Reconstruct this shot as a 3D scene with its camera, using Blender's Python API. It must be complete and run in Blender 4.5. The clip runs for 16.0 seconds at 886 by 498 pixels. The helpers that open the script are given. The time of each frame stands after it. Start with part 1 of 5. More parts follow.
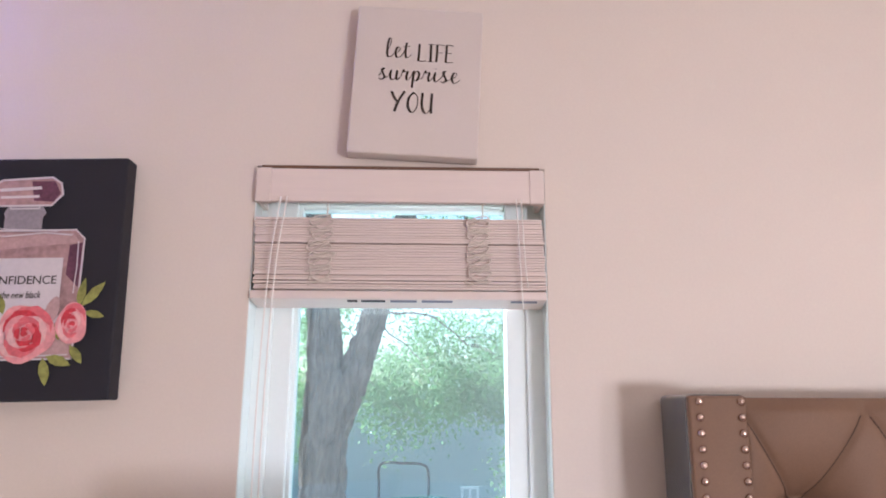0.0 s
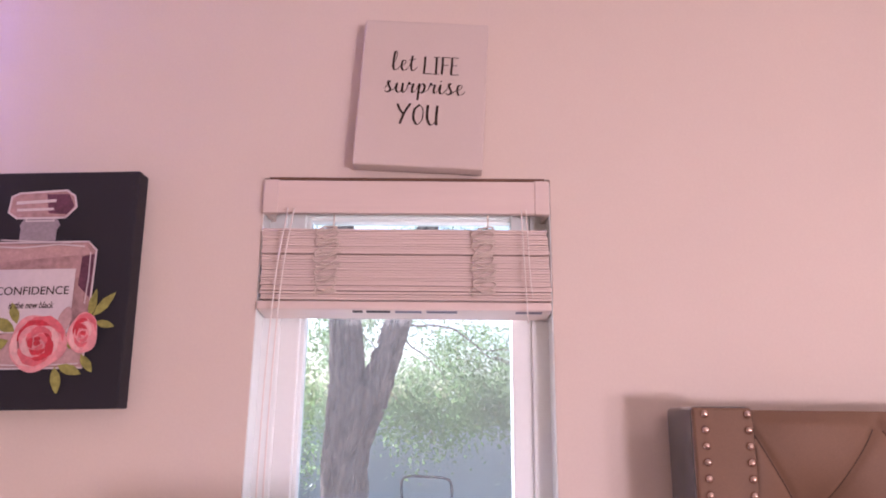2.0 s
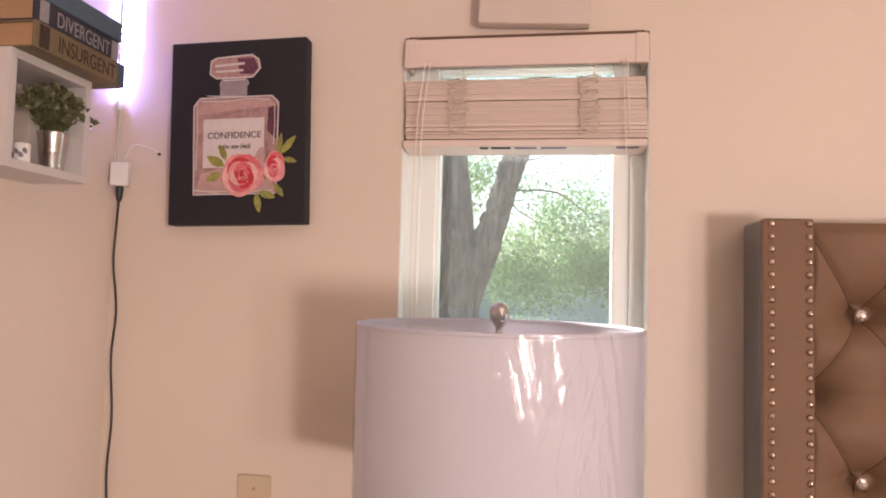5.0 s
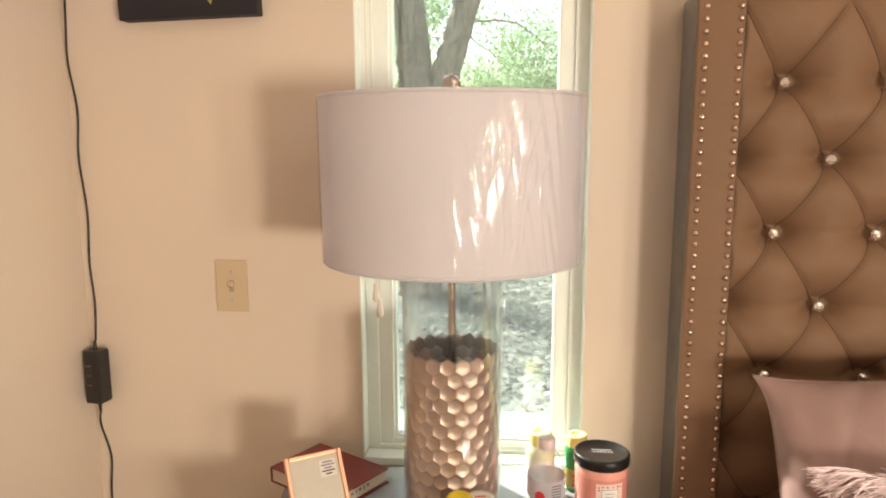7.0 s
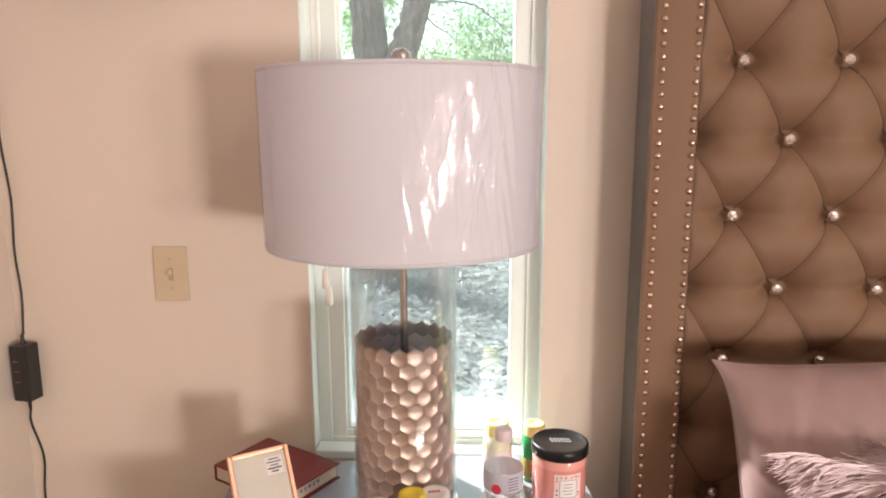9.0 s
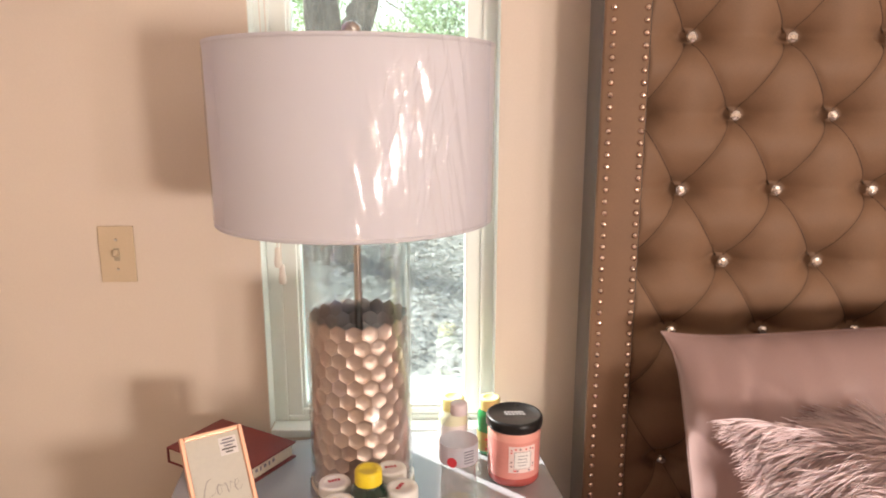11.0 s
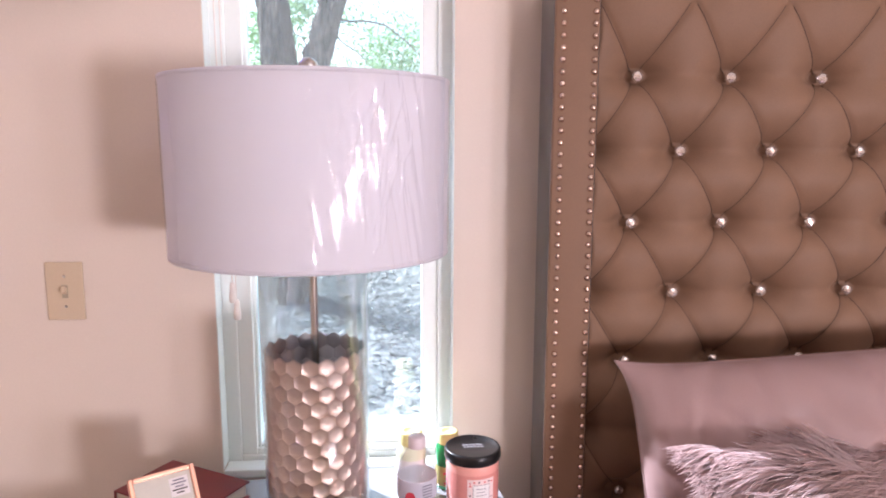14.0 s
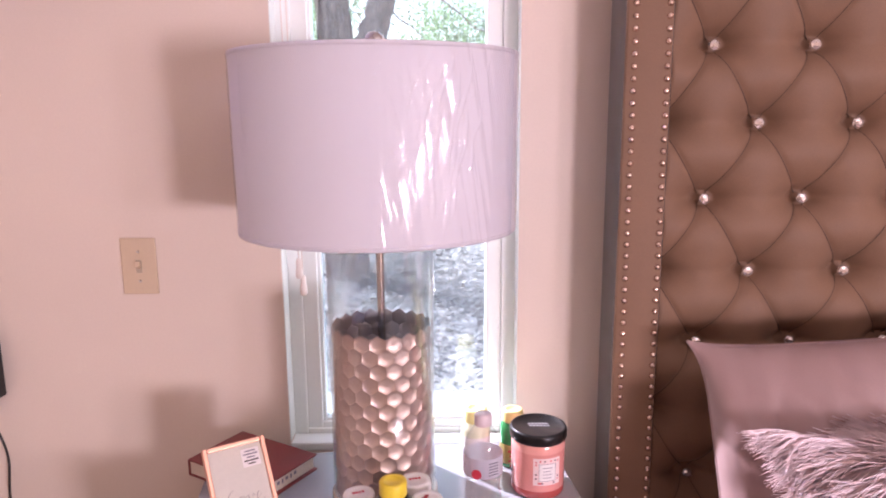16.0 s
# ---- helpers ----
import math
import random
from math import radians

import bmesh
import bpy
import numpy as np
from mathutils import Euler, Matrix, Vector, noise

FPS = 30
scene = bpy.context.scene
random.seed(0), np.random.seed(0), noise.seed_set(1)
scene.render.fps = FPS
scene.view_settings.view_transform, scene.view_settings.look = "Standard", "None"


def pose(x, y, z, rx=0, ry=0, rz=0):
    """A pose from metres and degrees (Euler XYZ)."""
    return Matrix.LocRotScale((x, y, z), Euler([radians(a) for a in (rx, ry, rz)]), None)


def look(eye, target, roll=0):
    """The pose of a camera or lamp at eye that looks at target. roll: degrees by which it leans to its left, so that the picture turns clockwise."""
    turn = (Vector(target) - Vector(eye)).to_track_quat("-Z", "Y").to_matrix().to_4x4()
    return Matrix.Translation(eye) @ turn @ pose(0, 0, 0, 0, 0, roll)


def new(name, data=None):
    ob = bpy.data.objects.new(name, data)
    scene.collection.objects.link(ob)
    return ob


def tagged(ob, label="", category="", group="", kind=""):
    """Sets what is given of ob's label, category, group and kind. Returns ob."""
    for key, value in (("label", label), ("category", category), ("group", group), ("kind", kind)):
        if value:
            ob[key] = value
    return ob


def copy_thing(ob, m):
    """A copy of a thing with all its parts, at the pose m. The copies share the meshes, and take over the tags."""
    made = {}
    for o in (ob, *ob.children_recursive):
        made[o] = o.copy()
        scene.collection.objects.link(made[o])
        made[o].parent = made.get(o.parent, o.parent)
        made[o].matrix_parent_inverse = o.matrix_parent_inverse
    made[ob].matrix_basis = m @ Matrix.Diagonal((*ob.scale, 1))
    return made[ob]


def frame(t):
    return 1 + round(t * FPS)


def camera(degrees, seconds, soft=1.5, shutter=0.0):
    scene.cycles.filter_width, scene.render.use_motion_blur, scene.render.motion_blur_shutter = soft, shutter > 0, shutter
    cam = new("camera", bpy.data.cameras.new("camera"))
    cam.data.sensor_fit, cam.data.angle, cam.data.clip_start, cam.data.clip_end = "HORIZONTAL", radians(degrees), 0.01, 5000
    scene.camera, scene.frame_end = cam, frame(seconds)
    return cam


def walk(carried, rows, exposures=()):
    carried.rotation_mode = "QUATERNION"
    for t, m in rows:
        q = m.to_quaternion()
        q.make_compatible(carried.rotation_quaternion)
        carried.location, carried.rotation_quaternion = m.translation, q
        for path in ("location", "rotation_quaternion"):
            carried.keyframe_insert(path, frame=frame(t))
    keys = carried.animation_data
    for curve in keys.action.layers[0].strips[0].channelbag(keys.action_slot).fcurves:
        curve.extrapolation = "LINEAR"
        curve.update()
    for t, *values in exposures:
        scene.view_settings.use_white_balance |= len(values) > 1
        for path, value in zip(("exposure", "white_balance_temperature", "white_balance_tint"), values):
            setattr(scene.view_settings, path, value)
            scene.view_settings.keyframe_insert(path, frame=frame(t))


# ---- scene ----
cam = camera(65.4, 16.0, 1.9)
PATH = [
    (0, (0.013, 0.109, 1.674), (0.065, 2.057, 2.123), 0.2),
    (0.5, (0.025, 0.095, 1.679), (0.113, 2.045, 2.116), 0.1),
    (1, (0.05, 0.11, 1.667), (0.148, 2.046, 2.159), -0.1),
    (1.5, (0.053, 0.106, 1.672), (0.048, 2.046, 2.158), 0.4),
    (2, (0.045, 0.106, 1.67), (0.025, 2.046, 2.155), 0.6),
    (2.5, (0.025, 0.113, 1.677), (0.047, 2.059, 2.141), 0.6),
    (3, (0.006, 0.081, 1.672), (0.138, 2.035, 2.077), -0.1),
    (3.5, (-0.01, 0.064, 1.687), (0.226, 2.018, 2.044), -0.2),
    (3.7, (-0.0125, 0.038, 1.68), (0.062, 2.002, 2.055), 1.0),
    (4, (-0.017, -0.003, 1.69), (-0.07, 1.964, 2.049), 2.9),
    (4.2, (0.025, -0.032, 1.667), (-0.125, 1.929, 2.032), 3.4),
    (4.5, (0.037, -0.062, 1.619), (-0.205, 1.896, 1.945), 2.6),
    (4.7, (0.044, -0.087, 1.573), (-0.249, 1.873, 1.841), 2.3),
    (5, (0.036, -0.135, 1.563), (-0.28, 1.837, 1.677), 1.5),
    (5.2, (0.04, -0.156, 1.554), (-0.29, 1.816, 1.596), 1.5),
    (7.3, (0.058, -0.223, 1.435), (-0.114, 1.743, 1.107), -0.4),
    (7.5, (0.057, -0.224, 1.435), (-0.103, 1.746, 1.129), -0.4),
    (8, (0.052, -0.2, 1.431), (-0.107, 1.772, 1.139), -0.3),
    (8.5, (0.062, -0.17, 1.417), (-0.092, 1.797, 1.089), -0.6),
    (9, (0.067, -0.161, 1.429), (-0.016, 1.804, 1.066), -0.1),
    (11.5, (0.072, -0.161, 1.415), (0.137, 1.793, 0.994), 0.0),
    (12, (0.076, -0.161, 1.403), (0.175, 1.791, 0.979), 0.1),
    (12.5, (0.093, -0.169, 1.412), (0.234, 1.776, 0.968), 0.2),
    (13, (0.088, -0.176, 1.419), (0.277, 1.782, 1.058), 0.4),
    (13.5, (0.079, -0.173, 1.417), (0.239, 1.789, 1.064), 0.7),
    (14, (0.073, -0.174, 1.412), (0.239, 1.795, 1.106), 0.2),
    (14.5, (0.055, -0.166, 1.419), (0.2, 1.805, 1.115), 0.3),
    (15, (0.039, -0.173, 1.416), (0.105, 1.807, 1.144), 0.1),
    (15.5, (0.052, -0.171, 1.418), (0.074, 1.807, 1.124), -0.6),
    (16, (0.051, -0.158, 1.41), (0.063, 1.807, 1.037), -0.4),
]
EXPOSURES = [(0, 1.37, 5150, 11), (1, 1.25, 5650, 25), (2, 1.22, 5800, 42), (3, 1.32, 5750, 31), (4, 1.39, 5650, 23), (5, 1.24, 6550, 20), (7.5, 1.49, 7150, 1), (8.5, 1.47, 6500, 0), (9, 1.48, 6200, 10), (11.5, 1.54, 6650, 11), (12, 1.57, 6600, 10), (12.5, 1.60, 6300, 9), (13.5, 1.62, 5650, 15), (14.5, 1.59, 5500, 25), (15, 1.58, 5600, 27), (16, 1.55, 5750, 35)]
walk(cam, [(t, look(eye, target, roll)) for t, eye, target, roll in PATH], EXPOSURES)

# ---- world and large lights ----
SUN_DIR = Vector((1.08, -1.0, -1.08)).normalized()
world = bpy.data.worlds.new("sky")
scene.world = world
world.use_nodes = True
sky = world.node_tree.nodes.new("ShaderNodeTexSky")
sky.sky_type, sky.sun_disc = "NISHITA", False
sky.sun_elevation = math.asin(-SUN_DIR.z)
sky.dust_density, sky.air_density = 3.0, 1.2
sky.sun_rotation = math.atan2(-SUN_DIR.x, -SUN_DIR.y)
world.node_tree.links.new(sky.outputs[0], world.node_tree.nodes["Background"].inputs[0])
world.node_tree.nodes["Background"].inputs[1].default_value = 0.13


def lamp(name, kind, m, energy, color, **kw):
    data = bpy.data.lights.new(name, kind)
    data.energy, data.color = energy, color
    if kind == "AREA":
        data.shape, data.size, data.size_y = "RECTANGLE", kw["size"], kw["size_y"]
    if kind == "SUN":
        data.angle = radians(kw["angle"])
    ob = new(name, data)
    ob.matrix_world = m
    return ob


lamp("sun", "SUN", look((-6, 8, 8), Vector((-6, 8, 8)) + SUN_DIR), 5.0, (1.0, 0.965, 0.92), angle=0.6)
# daylight through two low openings in the rear wall, and an added ceiling fill
lamp("daylight_wide", "AREA", look((2.15, -2.66, 1.06), (-1.2, 1.2, 1.15)), 29, (1.0, 0.885, 0.79), size=0.42, size_y=0.52)
lamp("daylight_narrow", "AREA", look((3.00, -2.66, 1.06), (-1.2, 1.2, 1.15)), 13, (1.0, 0.885, 0.80), size=0.32, size_y=0.52)
# soft fill lamp added under the ceiling, where no fixture is known
lamp("ceiling_light", "AREA", look((1.25, -0.7, 2.585), (1.25, -0.7, 0)), 5, (1.0, 0.885, 0.78), size=1.5, size_y=1.3)


# ---- materials ----
def surf(name, color, rough=0.5, metal=0.0, var=0.10, scale=14.0, fine=160.0, bump=0.12, coat=0.0, sheen=0.0, spec=0.5, island=0.0, rvar=0.08, dist=0.002, stretch=(1, 1, 1), per_object=0.0):
    m = bpy.data.materials.new(name)
    m.use_nodes = True
    nt = m.node_tree
    N, L = nt.nodes, nt.links
    b = N["Principled BSDF"]
    tc = N.new("ShaderNodeTexCoord")
    mp = N.new("ShaderNodeMapping")
    mp.inputs["Scale"].default_value = stretch
    L.new(tc.outputs["Object"], mp.inputs[0])
    n1, n2 = N.new("ShaderNodeTexNoise"), N.new("ShaderNodeTexNoise")
    n1.inputs["Scale"].default_value, n1.inputs["Detail"].default_value = scale, 4
    n2.inputs["Scale"].default_value, n2.inputs["Detail"].default_value = fine, 3
    L.new(mp.outputs[0], n1.inputs[0]), L.new(mp.outputs[0], n2.inputs[0])
    add = N.new("ShaderNodeMath")
    add.operation = "ADD"
    L.new(n1.outputs[0], add.inputs[0]), L.new(n2.outputs[0], add.inputs[1])
    src = add
    if island or per_object:
        g = N.new("ShaderNodeNewGeometry" if island else "ShaderNodeObjectInfo")
        mul = N.new("ShaderNodeMath")
        mul.operation = "MULTIPLY_ADD"
        mul.inputs[1].default_value = island or per_object
        L.new(g.outputs["Random Per Island" if island else "Random"], mul.inputs[0]), L.new(add.outputs[0], mul.inputs[2])
        src = mul
    rng = N.new("ShaderNodeMapRange")
    top = 1.4 + (island or per_object)
    rng.inputs[1].default_value, rng.inputs[2].default_value = 0.6, top
    L.new(src.outputs[0], rng.inputs[0])
    mix = N.new("ShaderNodeMix")
    mix.data_type = "RGBA"
    mix.inputs[6].default_value = (*[c * (1 - var) for c in color], 1)
    mix.inputs[7].default_value = (*[min(1, c * (1 + var)) for c in color], 1)
    L.new(rng.outputs[0], mix.inputs[0]), L.new(mix.outputs[2], b.inputs["Base Color"])
    rr = N.new("ShaderNodeMapRange")
    rr.inputs[3].default_value, rr.inputs[4].default_value = max(0.02, rough - rvar), min(1, rough + rvar)
    L.new(n1.outputs[0], rr.inputs[0]), L.new(rr.outputs[0], b.inputs["Roughness"])
    b.inputs["Metallic"].default_value = metal
    b.inputs["Coat Weight"].default_value = coat
    b.inputs["Sheen Weight"].default_value = sheen
    b.inputs["Specular IOR Level"].default_value = spec
    if bump:
        bp = N.new("ShaderNodeBump")
        bp.inputs["Strength"].default_value, bp.inputs["Distance"].default_value = bump, dist
        L.new(n2.outputs[0], bp.inputs["Height"]), L.new(bp.outputs[0], b.inputs["Normal"])
    return m


def clear(name, tint, low, high, rough=0.02, dust=0.0):
    """Thin clear glass or film: see-through, with gloss that grows towards its edges, and a trace of dust."""
    m = bpy.data.materials.new(name)
    m.use_nodes = True
    N, L = m.node_tree.nodes, m.node_tree.links
    N.remove(N["Principled BSDF"])
    tr, gl, mx, lw, rg = (N.new(k) for k in ("ShaderNodeBsdfTransparent", "ShaderNodeBsdfGlossy", "ShaderNodeMixShader", "ShaderNodeLayerWeight", "ShaderNodeMapRange"))
    tr.inputs[0].default_value, gl.inputs["Roughness"].default_value = (*tint, 1), rough
    rg.inputs[3].default_value, rg.inputs[4].default_value = low, high
    lw.inputs[0].default_value = 0.25
    L.new(lw.outputs["Facing"], rg.inputs[0]), L.new(rg.outputs[0], mx.inputs[0])
    L.new(tr.outputs[0], mx.inputs[1]), L.new(gl.outputs[0], mx.inputs[2])
    out = mx
    if dust:
        df, m2, ns, r2, tc = (N.new(k) for k in ("ShaderNodeBsdfTranslucent", "ShaderNodeMixShader", "ShaderNodeTexNoise", "ShaderNodeMapRange", "ShaderNodeTexCoord"))
        df.inputs[0].default_value = (0.88, 0.95, 0.92, 1)
        ns.inputs["Scale"].default_value, ns.inputs["Detail"].default_value = 6, 6
        r2.inputs[3].default_value, r2.inputs[4].default_value = dust * 0.6, dust * 1.4
        L.new(tc.outputs["Object"], ns.inputs[0]), L.new(ns.outputs[0], r2.inputs[0]), L.new(r2.outputs[0], m2.inputs[0])
        L.new(mx.outputs[0], m2.inputs[1]), L.new(df.outputs[0], m2.inputs[2])
        out = m2
    L.new(out.outputs[0], N["Material Output"].inputs[0])
    return m


def add_translucent(m, color, amount):
    """Lets light through a thin sheet such as a leaf or a lamp shade."""
    N, L = m.node_tree.nodes, m.node_tree.links
    t, mx = N.new("ShaderNodeBsdfTranslucent"), N.new("ShaderNodeMixShader")
    t.inputs[0].default_value, mx.inputs[0].default_value = (*color, 1), amount
    L.new(N["Principled BSDF"].outputs[0], mx.inputs[1]), L.new(t.outputs[0], mx.inputs[2])
    L.new(mx.outputs[0], N["Material Output"].inputs[0])
    return m


def glow(name, color, strength):
    m = bpy.data.materials.new(name)
    m.use_nodes = True
    b = m.node_tree.nodes["Principled BSDF"]
    b.inputs["Emission Color"].default_value, b.inputs["Emission Strength"].default_value = (*color, 1), strength
    return m


WALL = surf("wall_paint", (0.72, 0.612, 0.515), 0.62, var=0.03, scale=2.5, fine=220, bump=0.10, dist=0.0008, spec=0.3)
CEIL = surf("ceiling_paint", (0.78, 0.74, 0.70), 0.8, var=0.03, scale=3, fine=90, bump=0.2)
FLOOR = surf("carpet", (0.34, 0.27, 0.21), 0.95, var=0.15, scale=9, fine=400, bump=0.5)
VINYL = surf("white_vinyl", (0.86, 0.90, 0.86), 0.35, var=0.02, scale=8, fine=120, bump=0.03)
SLAT = surf("faux_wood_slat", (0.735, 0.605, 0.53), 0.42, var=0.05, scale=6, fine=90, bump=0.06, stretch=(0.15, 3, 3), per_object=0.4)
CORD_L = surf("pale_lift_cord", (0.82, 0.75, 0.68), 0.6, var=0.05, scale=60, fine=400, bump=0.15)
CORD_W = surf("white_cord", (0.64, 0.54, 0.45), 0.7, var=0.08, scale=60, fine=400, bump=0.2)
PLASTIC_W = surf("white_plastic", (0.78, 0.76, 0.72), 0.35, var=0.03, bump=0.02)
IVORY = surf("ivory_plastic", (0.60, 0.475, 0.325), 0.35, var=0.03, bump=0.03)
BLACKP = surf("black_plastic", (0.018, 0.017, 0.017), 0.42, var=0.2, fine=300, bump=0.08)
BLACKC = surf("black_canvas", (0.016, 0.014, 0.020), 0.75, var=0.15, scale=20, fine=700, bump=0.25, dist=0.0006)
CREAMC = surf("cream_canvas", (0.64, 0.545, 0.475), 0.8, var=0.04, scale=8, fine=700, bump=0.25, dist=0.0006)
INK = surf("dark_ink", (0.040, 0.026, 0.020), 0.7, var=0.25, scale=80, bump=0.0)
LEATHER = surf("taupe_leather", (0.200, 0.115, 0.069), 0.60, var=0.10, scale=7, fine=420, bump=0.10, dist=0.0006, spec=0.26, rvar=0.05)
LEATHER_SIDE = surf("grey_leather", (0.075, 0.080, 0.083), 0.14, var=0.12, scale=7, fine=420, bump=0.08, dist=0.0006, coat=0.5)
SEAM_DARK = surf("dark_seam", (0.082, 0.046, 0.029), 0.8, var=0.1, bump=0.1)
NAILHEAD = surf("antique_copper", (0.56, 0.42, 0.34), 0.24, metal=1, var=0.12, scale=60, bump=0.03, per_object=0.5)
STEEL = surf("polished_steel", (0.66, 0.60, 0.54), 0.16, metal=1, var=0.05, bump=0.03)
NICKEL = surf("brushed_nickel", (0.55, 0.52, 0.49), 0.28, metal=1, var=0.06, fine=300, bump=0.05)
COPPER = surf("rose_champagne_metal", (0.70, 0.545, 0.465), 0.50, metal=1, var=0.10, scale=30, fine=180, bump=0.06, rvar=0.06)
SHADE = add_translucent(surf("white_linen_shade", (0.80, 0.79, 0.83), 0.85, var=0.045, scale=5, fine=260, bump=0.12, stretch=(6, 6, 0.25)), (0.78, 0.75, 0.80), 0.30)
FILM = clear("clear_wrap", (0.985, 0.98, 0.985), 0.034, 0.5, 0.045)
GLASS = clear("thin_glass", (0.975, 0.985, 0.985), 0.010, 0.70, 0.10)
PANE = clear("window_glass", (0.87, 0.975, 0.965), 0.085, 0.7, 0.0, dust=0.024)
PET = clear("clear_plastic", (0.995, 0.995, 0.998), 0.03, 0.40, 0.03)
TOP = surf("silver_grey_lacquer", (0.41, 0.42, 0.445), 0.22, metal=0.35, var=0.06, scale=5, fine=300, bump=0.03)
RED = surf("oxblood_leather", (0.185, 0.022, 0.020), 0.42, var=0.14, scale=20, fine=420, bump=0.18, dist=0.0006)
PAGES = surf("page_edges", (0.66, 0.58, 0.47), 0.85, var=0.14, scale=6, fine=260, bump=0.4, stretch=(1, 1, 9))
PAGES_TAN = surf("tan_page_edges", (0.42, 0.25, 0.14), 0.85, var=0.10, scale=6, fine=260, bump=0.4, stretch=(1, 1, 9))
COPPERP = surf("copper_frame", (0.78, 0.44, 0.30), 0.32, metal=0.7, var=0.05, bump=0.03)
CARDW = surf("cream_card", (0.60, 0.57, 0.49), 0.6, var=0.04, bump=0.05)
LABELPINK = surf("pale_pink_paper", (0.78, 0.60, 0.57), 0.6, var=0.04, bump=0.03)
PAPER = surf("white_paper", (0.76, 0.72, 0.70), 0.7, var=0.03, bump=0.05)
INKGREY = surf("grey_print", (0.20, 0.18, 0.22), 0.7, var=0.1, bump=0)
INKRED = surf("red_print", (0.50, 0.03, 0.05), 0.6, var=0.1, bump=0)
YELLOW = surf("yellow_cap", (0.78, 0.60, 0.03), 0.38, var=0.05, bump=0.03)
# the cap yellow again, washed out in its colour for sun glare
GLAREYELLOW = surf("glare_yellow_cap", (0.80, 0.72, 0.30), 0.38, var=0.05, bump=0.03)
GREENGL = surf("green_bottle", (0.02, 0.24, 0.07), 0.12, var=0.1, bump=0, coat=0.5)
DKGREEN = surf("dark_green_bottle", (0.010, 0.030, 0.020), 0.12, var=0.1, bump=0, coat=0.5)
OLIVE = surf("olive_label", (0.36, 0.32, 0.10), 0.55, var=0.08, bump=0.02)
CREAM = surf("pale_label", (0.70, 0.72, 0.50), 0.5, var=0.05, bump=0.02)
ORANGE = surf("orange_jar", (0.62, 0.22, 0.05), 0.25, var=0.25, scale=60, bump=0.05)
WAX = surf("coral_glass", (0.68, 0.27, 0.235), 0.16, var=0.05, scale=6, bump=0.0, coat=0.6)
WAX_TOP = surf("pale_coral_glass", (0.78, 0.36, 0.30), 0.14, var=0.04, scale=6, bump=0.0, coat=0.6)
SATIN = surf("mauve_satin", (0.295, 0.188, 0.174), 0.55, var=0.05, scale=7, fine=500, bump=0.08, dist=0.0005, sheen=0.15)
FUR = add_translucent(surf("mauve_fur", (0.53, 0.35, 0.315), 0.36, var=0.20, scale=20, bump=0, sheen=0.2, coat=1.0, spec=0.9, island=0.9), (0.97, 0.92, 0.94), 0.52)
FURBASE = surf("fur_backing", (0.42, 0.28, 0.265), 0.9, var=0.2, bump=0.2)
SHELFW = surf("white_laminate", (0.60, 0.56, 0.54), 0.4, var=0.02, bump=0.03)
TEAL = surf("teal_cover", (0.060, 0.105, 0.145), 0.42, var=0.12, bump=0.06)
NAVY = surf("navy_cover", (0.018, 0.020, 0.035), 0.4, var=0.2, bump=0.06)
KHAKI = surf("khaki_cover", (0.16, 0.115, 0.060), 0.45, var=0.10, bump=0.06)
SILVERINK = surf("silver_print", (0.27, 0.26, 0.27), 0.4, var=0.1, bump=0)
TIN = surf("galvanised_tin", (0.62, 0.60, 0.58), 0.24, metal=1, var=0.10, scale=40, bump=0.06)
LEAFP = surf("plastic_leaf", (0.115, 0.115, 0.050), 0.5, var=0.35, bump=0.05, island=0.8)
SOIL = surf("soil", (0.03, 0.022, 0.016), 0.95, var=0.3, bump=0.5)
BARK = surf("bark", (0.215, 0.155, 0.122), 0.95, var=0.85, scale=9, fine=34, bump=1.0, dist=0.04, stretch=(1.6, 1.6, 0.35))
LEAF = add_translucent(surf("tree_leaf", (0.135, 0.19, 0.085), 0.45, var=0.45, scale=2, bump=0, island=1.2), (0.32, 0.47, 0.20), 0.5)
LITTER = surf("leaf_litter", (0.36, 0.325, 0.305), 0.9, var=0.38, scale=3, bump=0, island=1.4)
GROUND = surf("mulched_earth", (0.20, 0.18, 0.172), 0.95, var=0.5, scale=1.2, fine=18, bump=0.9, dist=0.03)
STUCCO = surf("pale_stucco", (0.46, 0.50, 0.47), 0.9, var=0.06, scale=0.6, fine=30, bump=0.2)
CONCRETE = surf("pale_concrete", (0.50, 0.50, 0.47), 0.85, var=0.10, scale=2.2, fine=60, bump=0.3)
HOSE = surf("green_hose", (0.05, 0.26, 0.20), 0.5, var=0.1, bump=0.05)
RUST = surf("dark_iron", (0.05, 0.045, 0.042), 0.6, metal=0.5, var=0.3, bump=0.2)
LED = glow("led_strip", (0.34, 0.33, 1.0), 150.0)
P_MAUVE = surf("paint_mauve", (0.43, 0.26, 0.25), 0.8, var=0.35, scale=28, fine=120, bump=0.05)
P_PLUM = surf("paint_plum", (0.13, 0.045, 0.075), 0.8, var=0.35, scale=40, bump=0.05)
P_GREY = surf("paint_grey", (0.32, 0.27, 0.29), 0.8, var=0.18, scale=40, bump=0.05)
P_BLUSH = surf("paint_blush", (0.52, 0.33, 0.31), 0.8, var=0.18, scale=40, bump=0.05)
P_WHITE = surf("paint_white", (0.68, 0.60, 0.60), 0.8, var=0.06, scale=60, bump=0.05)
P_ROSE = surf("paint_rose", (0.70, 0.15, 0.17), 0.8, var=0.25, scale=60, bump=0.05)
P_PINK = surf("paint_pink", (0.76, 0.32, 0.32), 0.8, var=0.22, scale=60, bump=0.05)
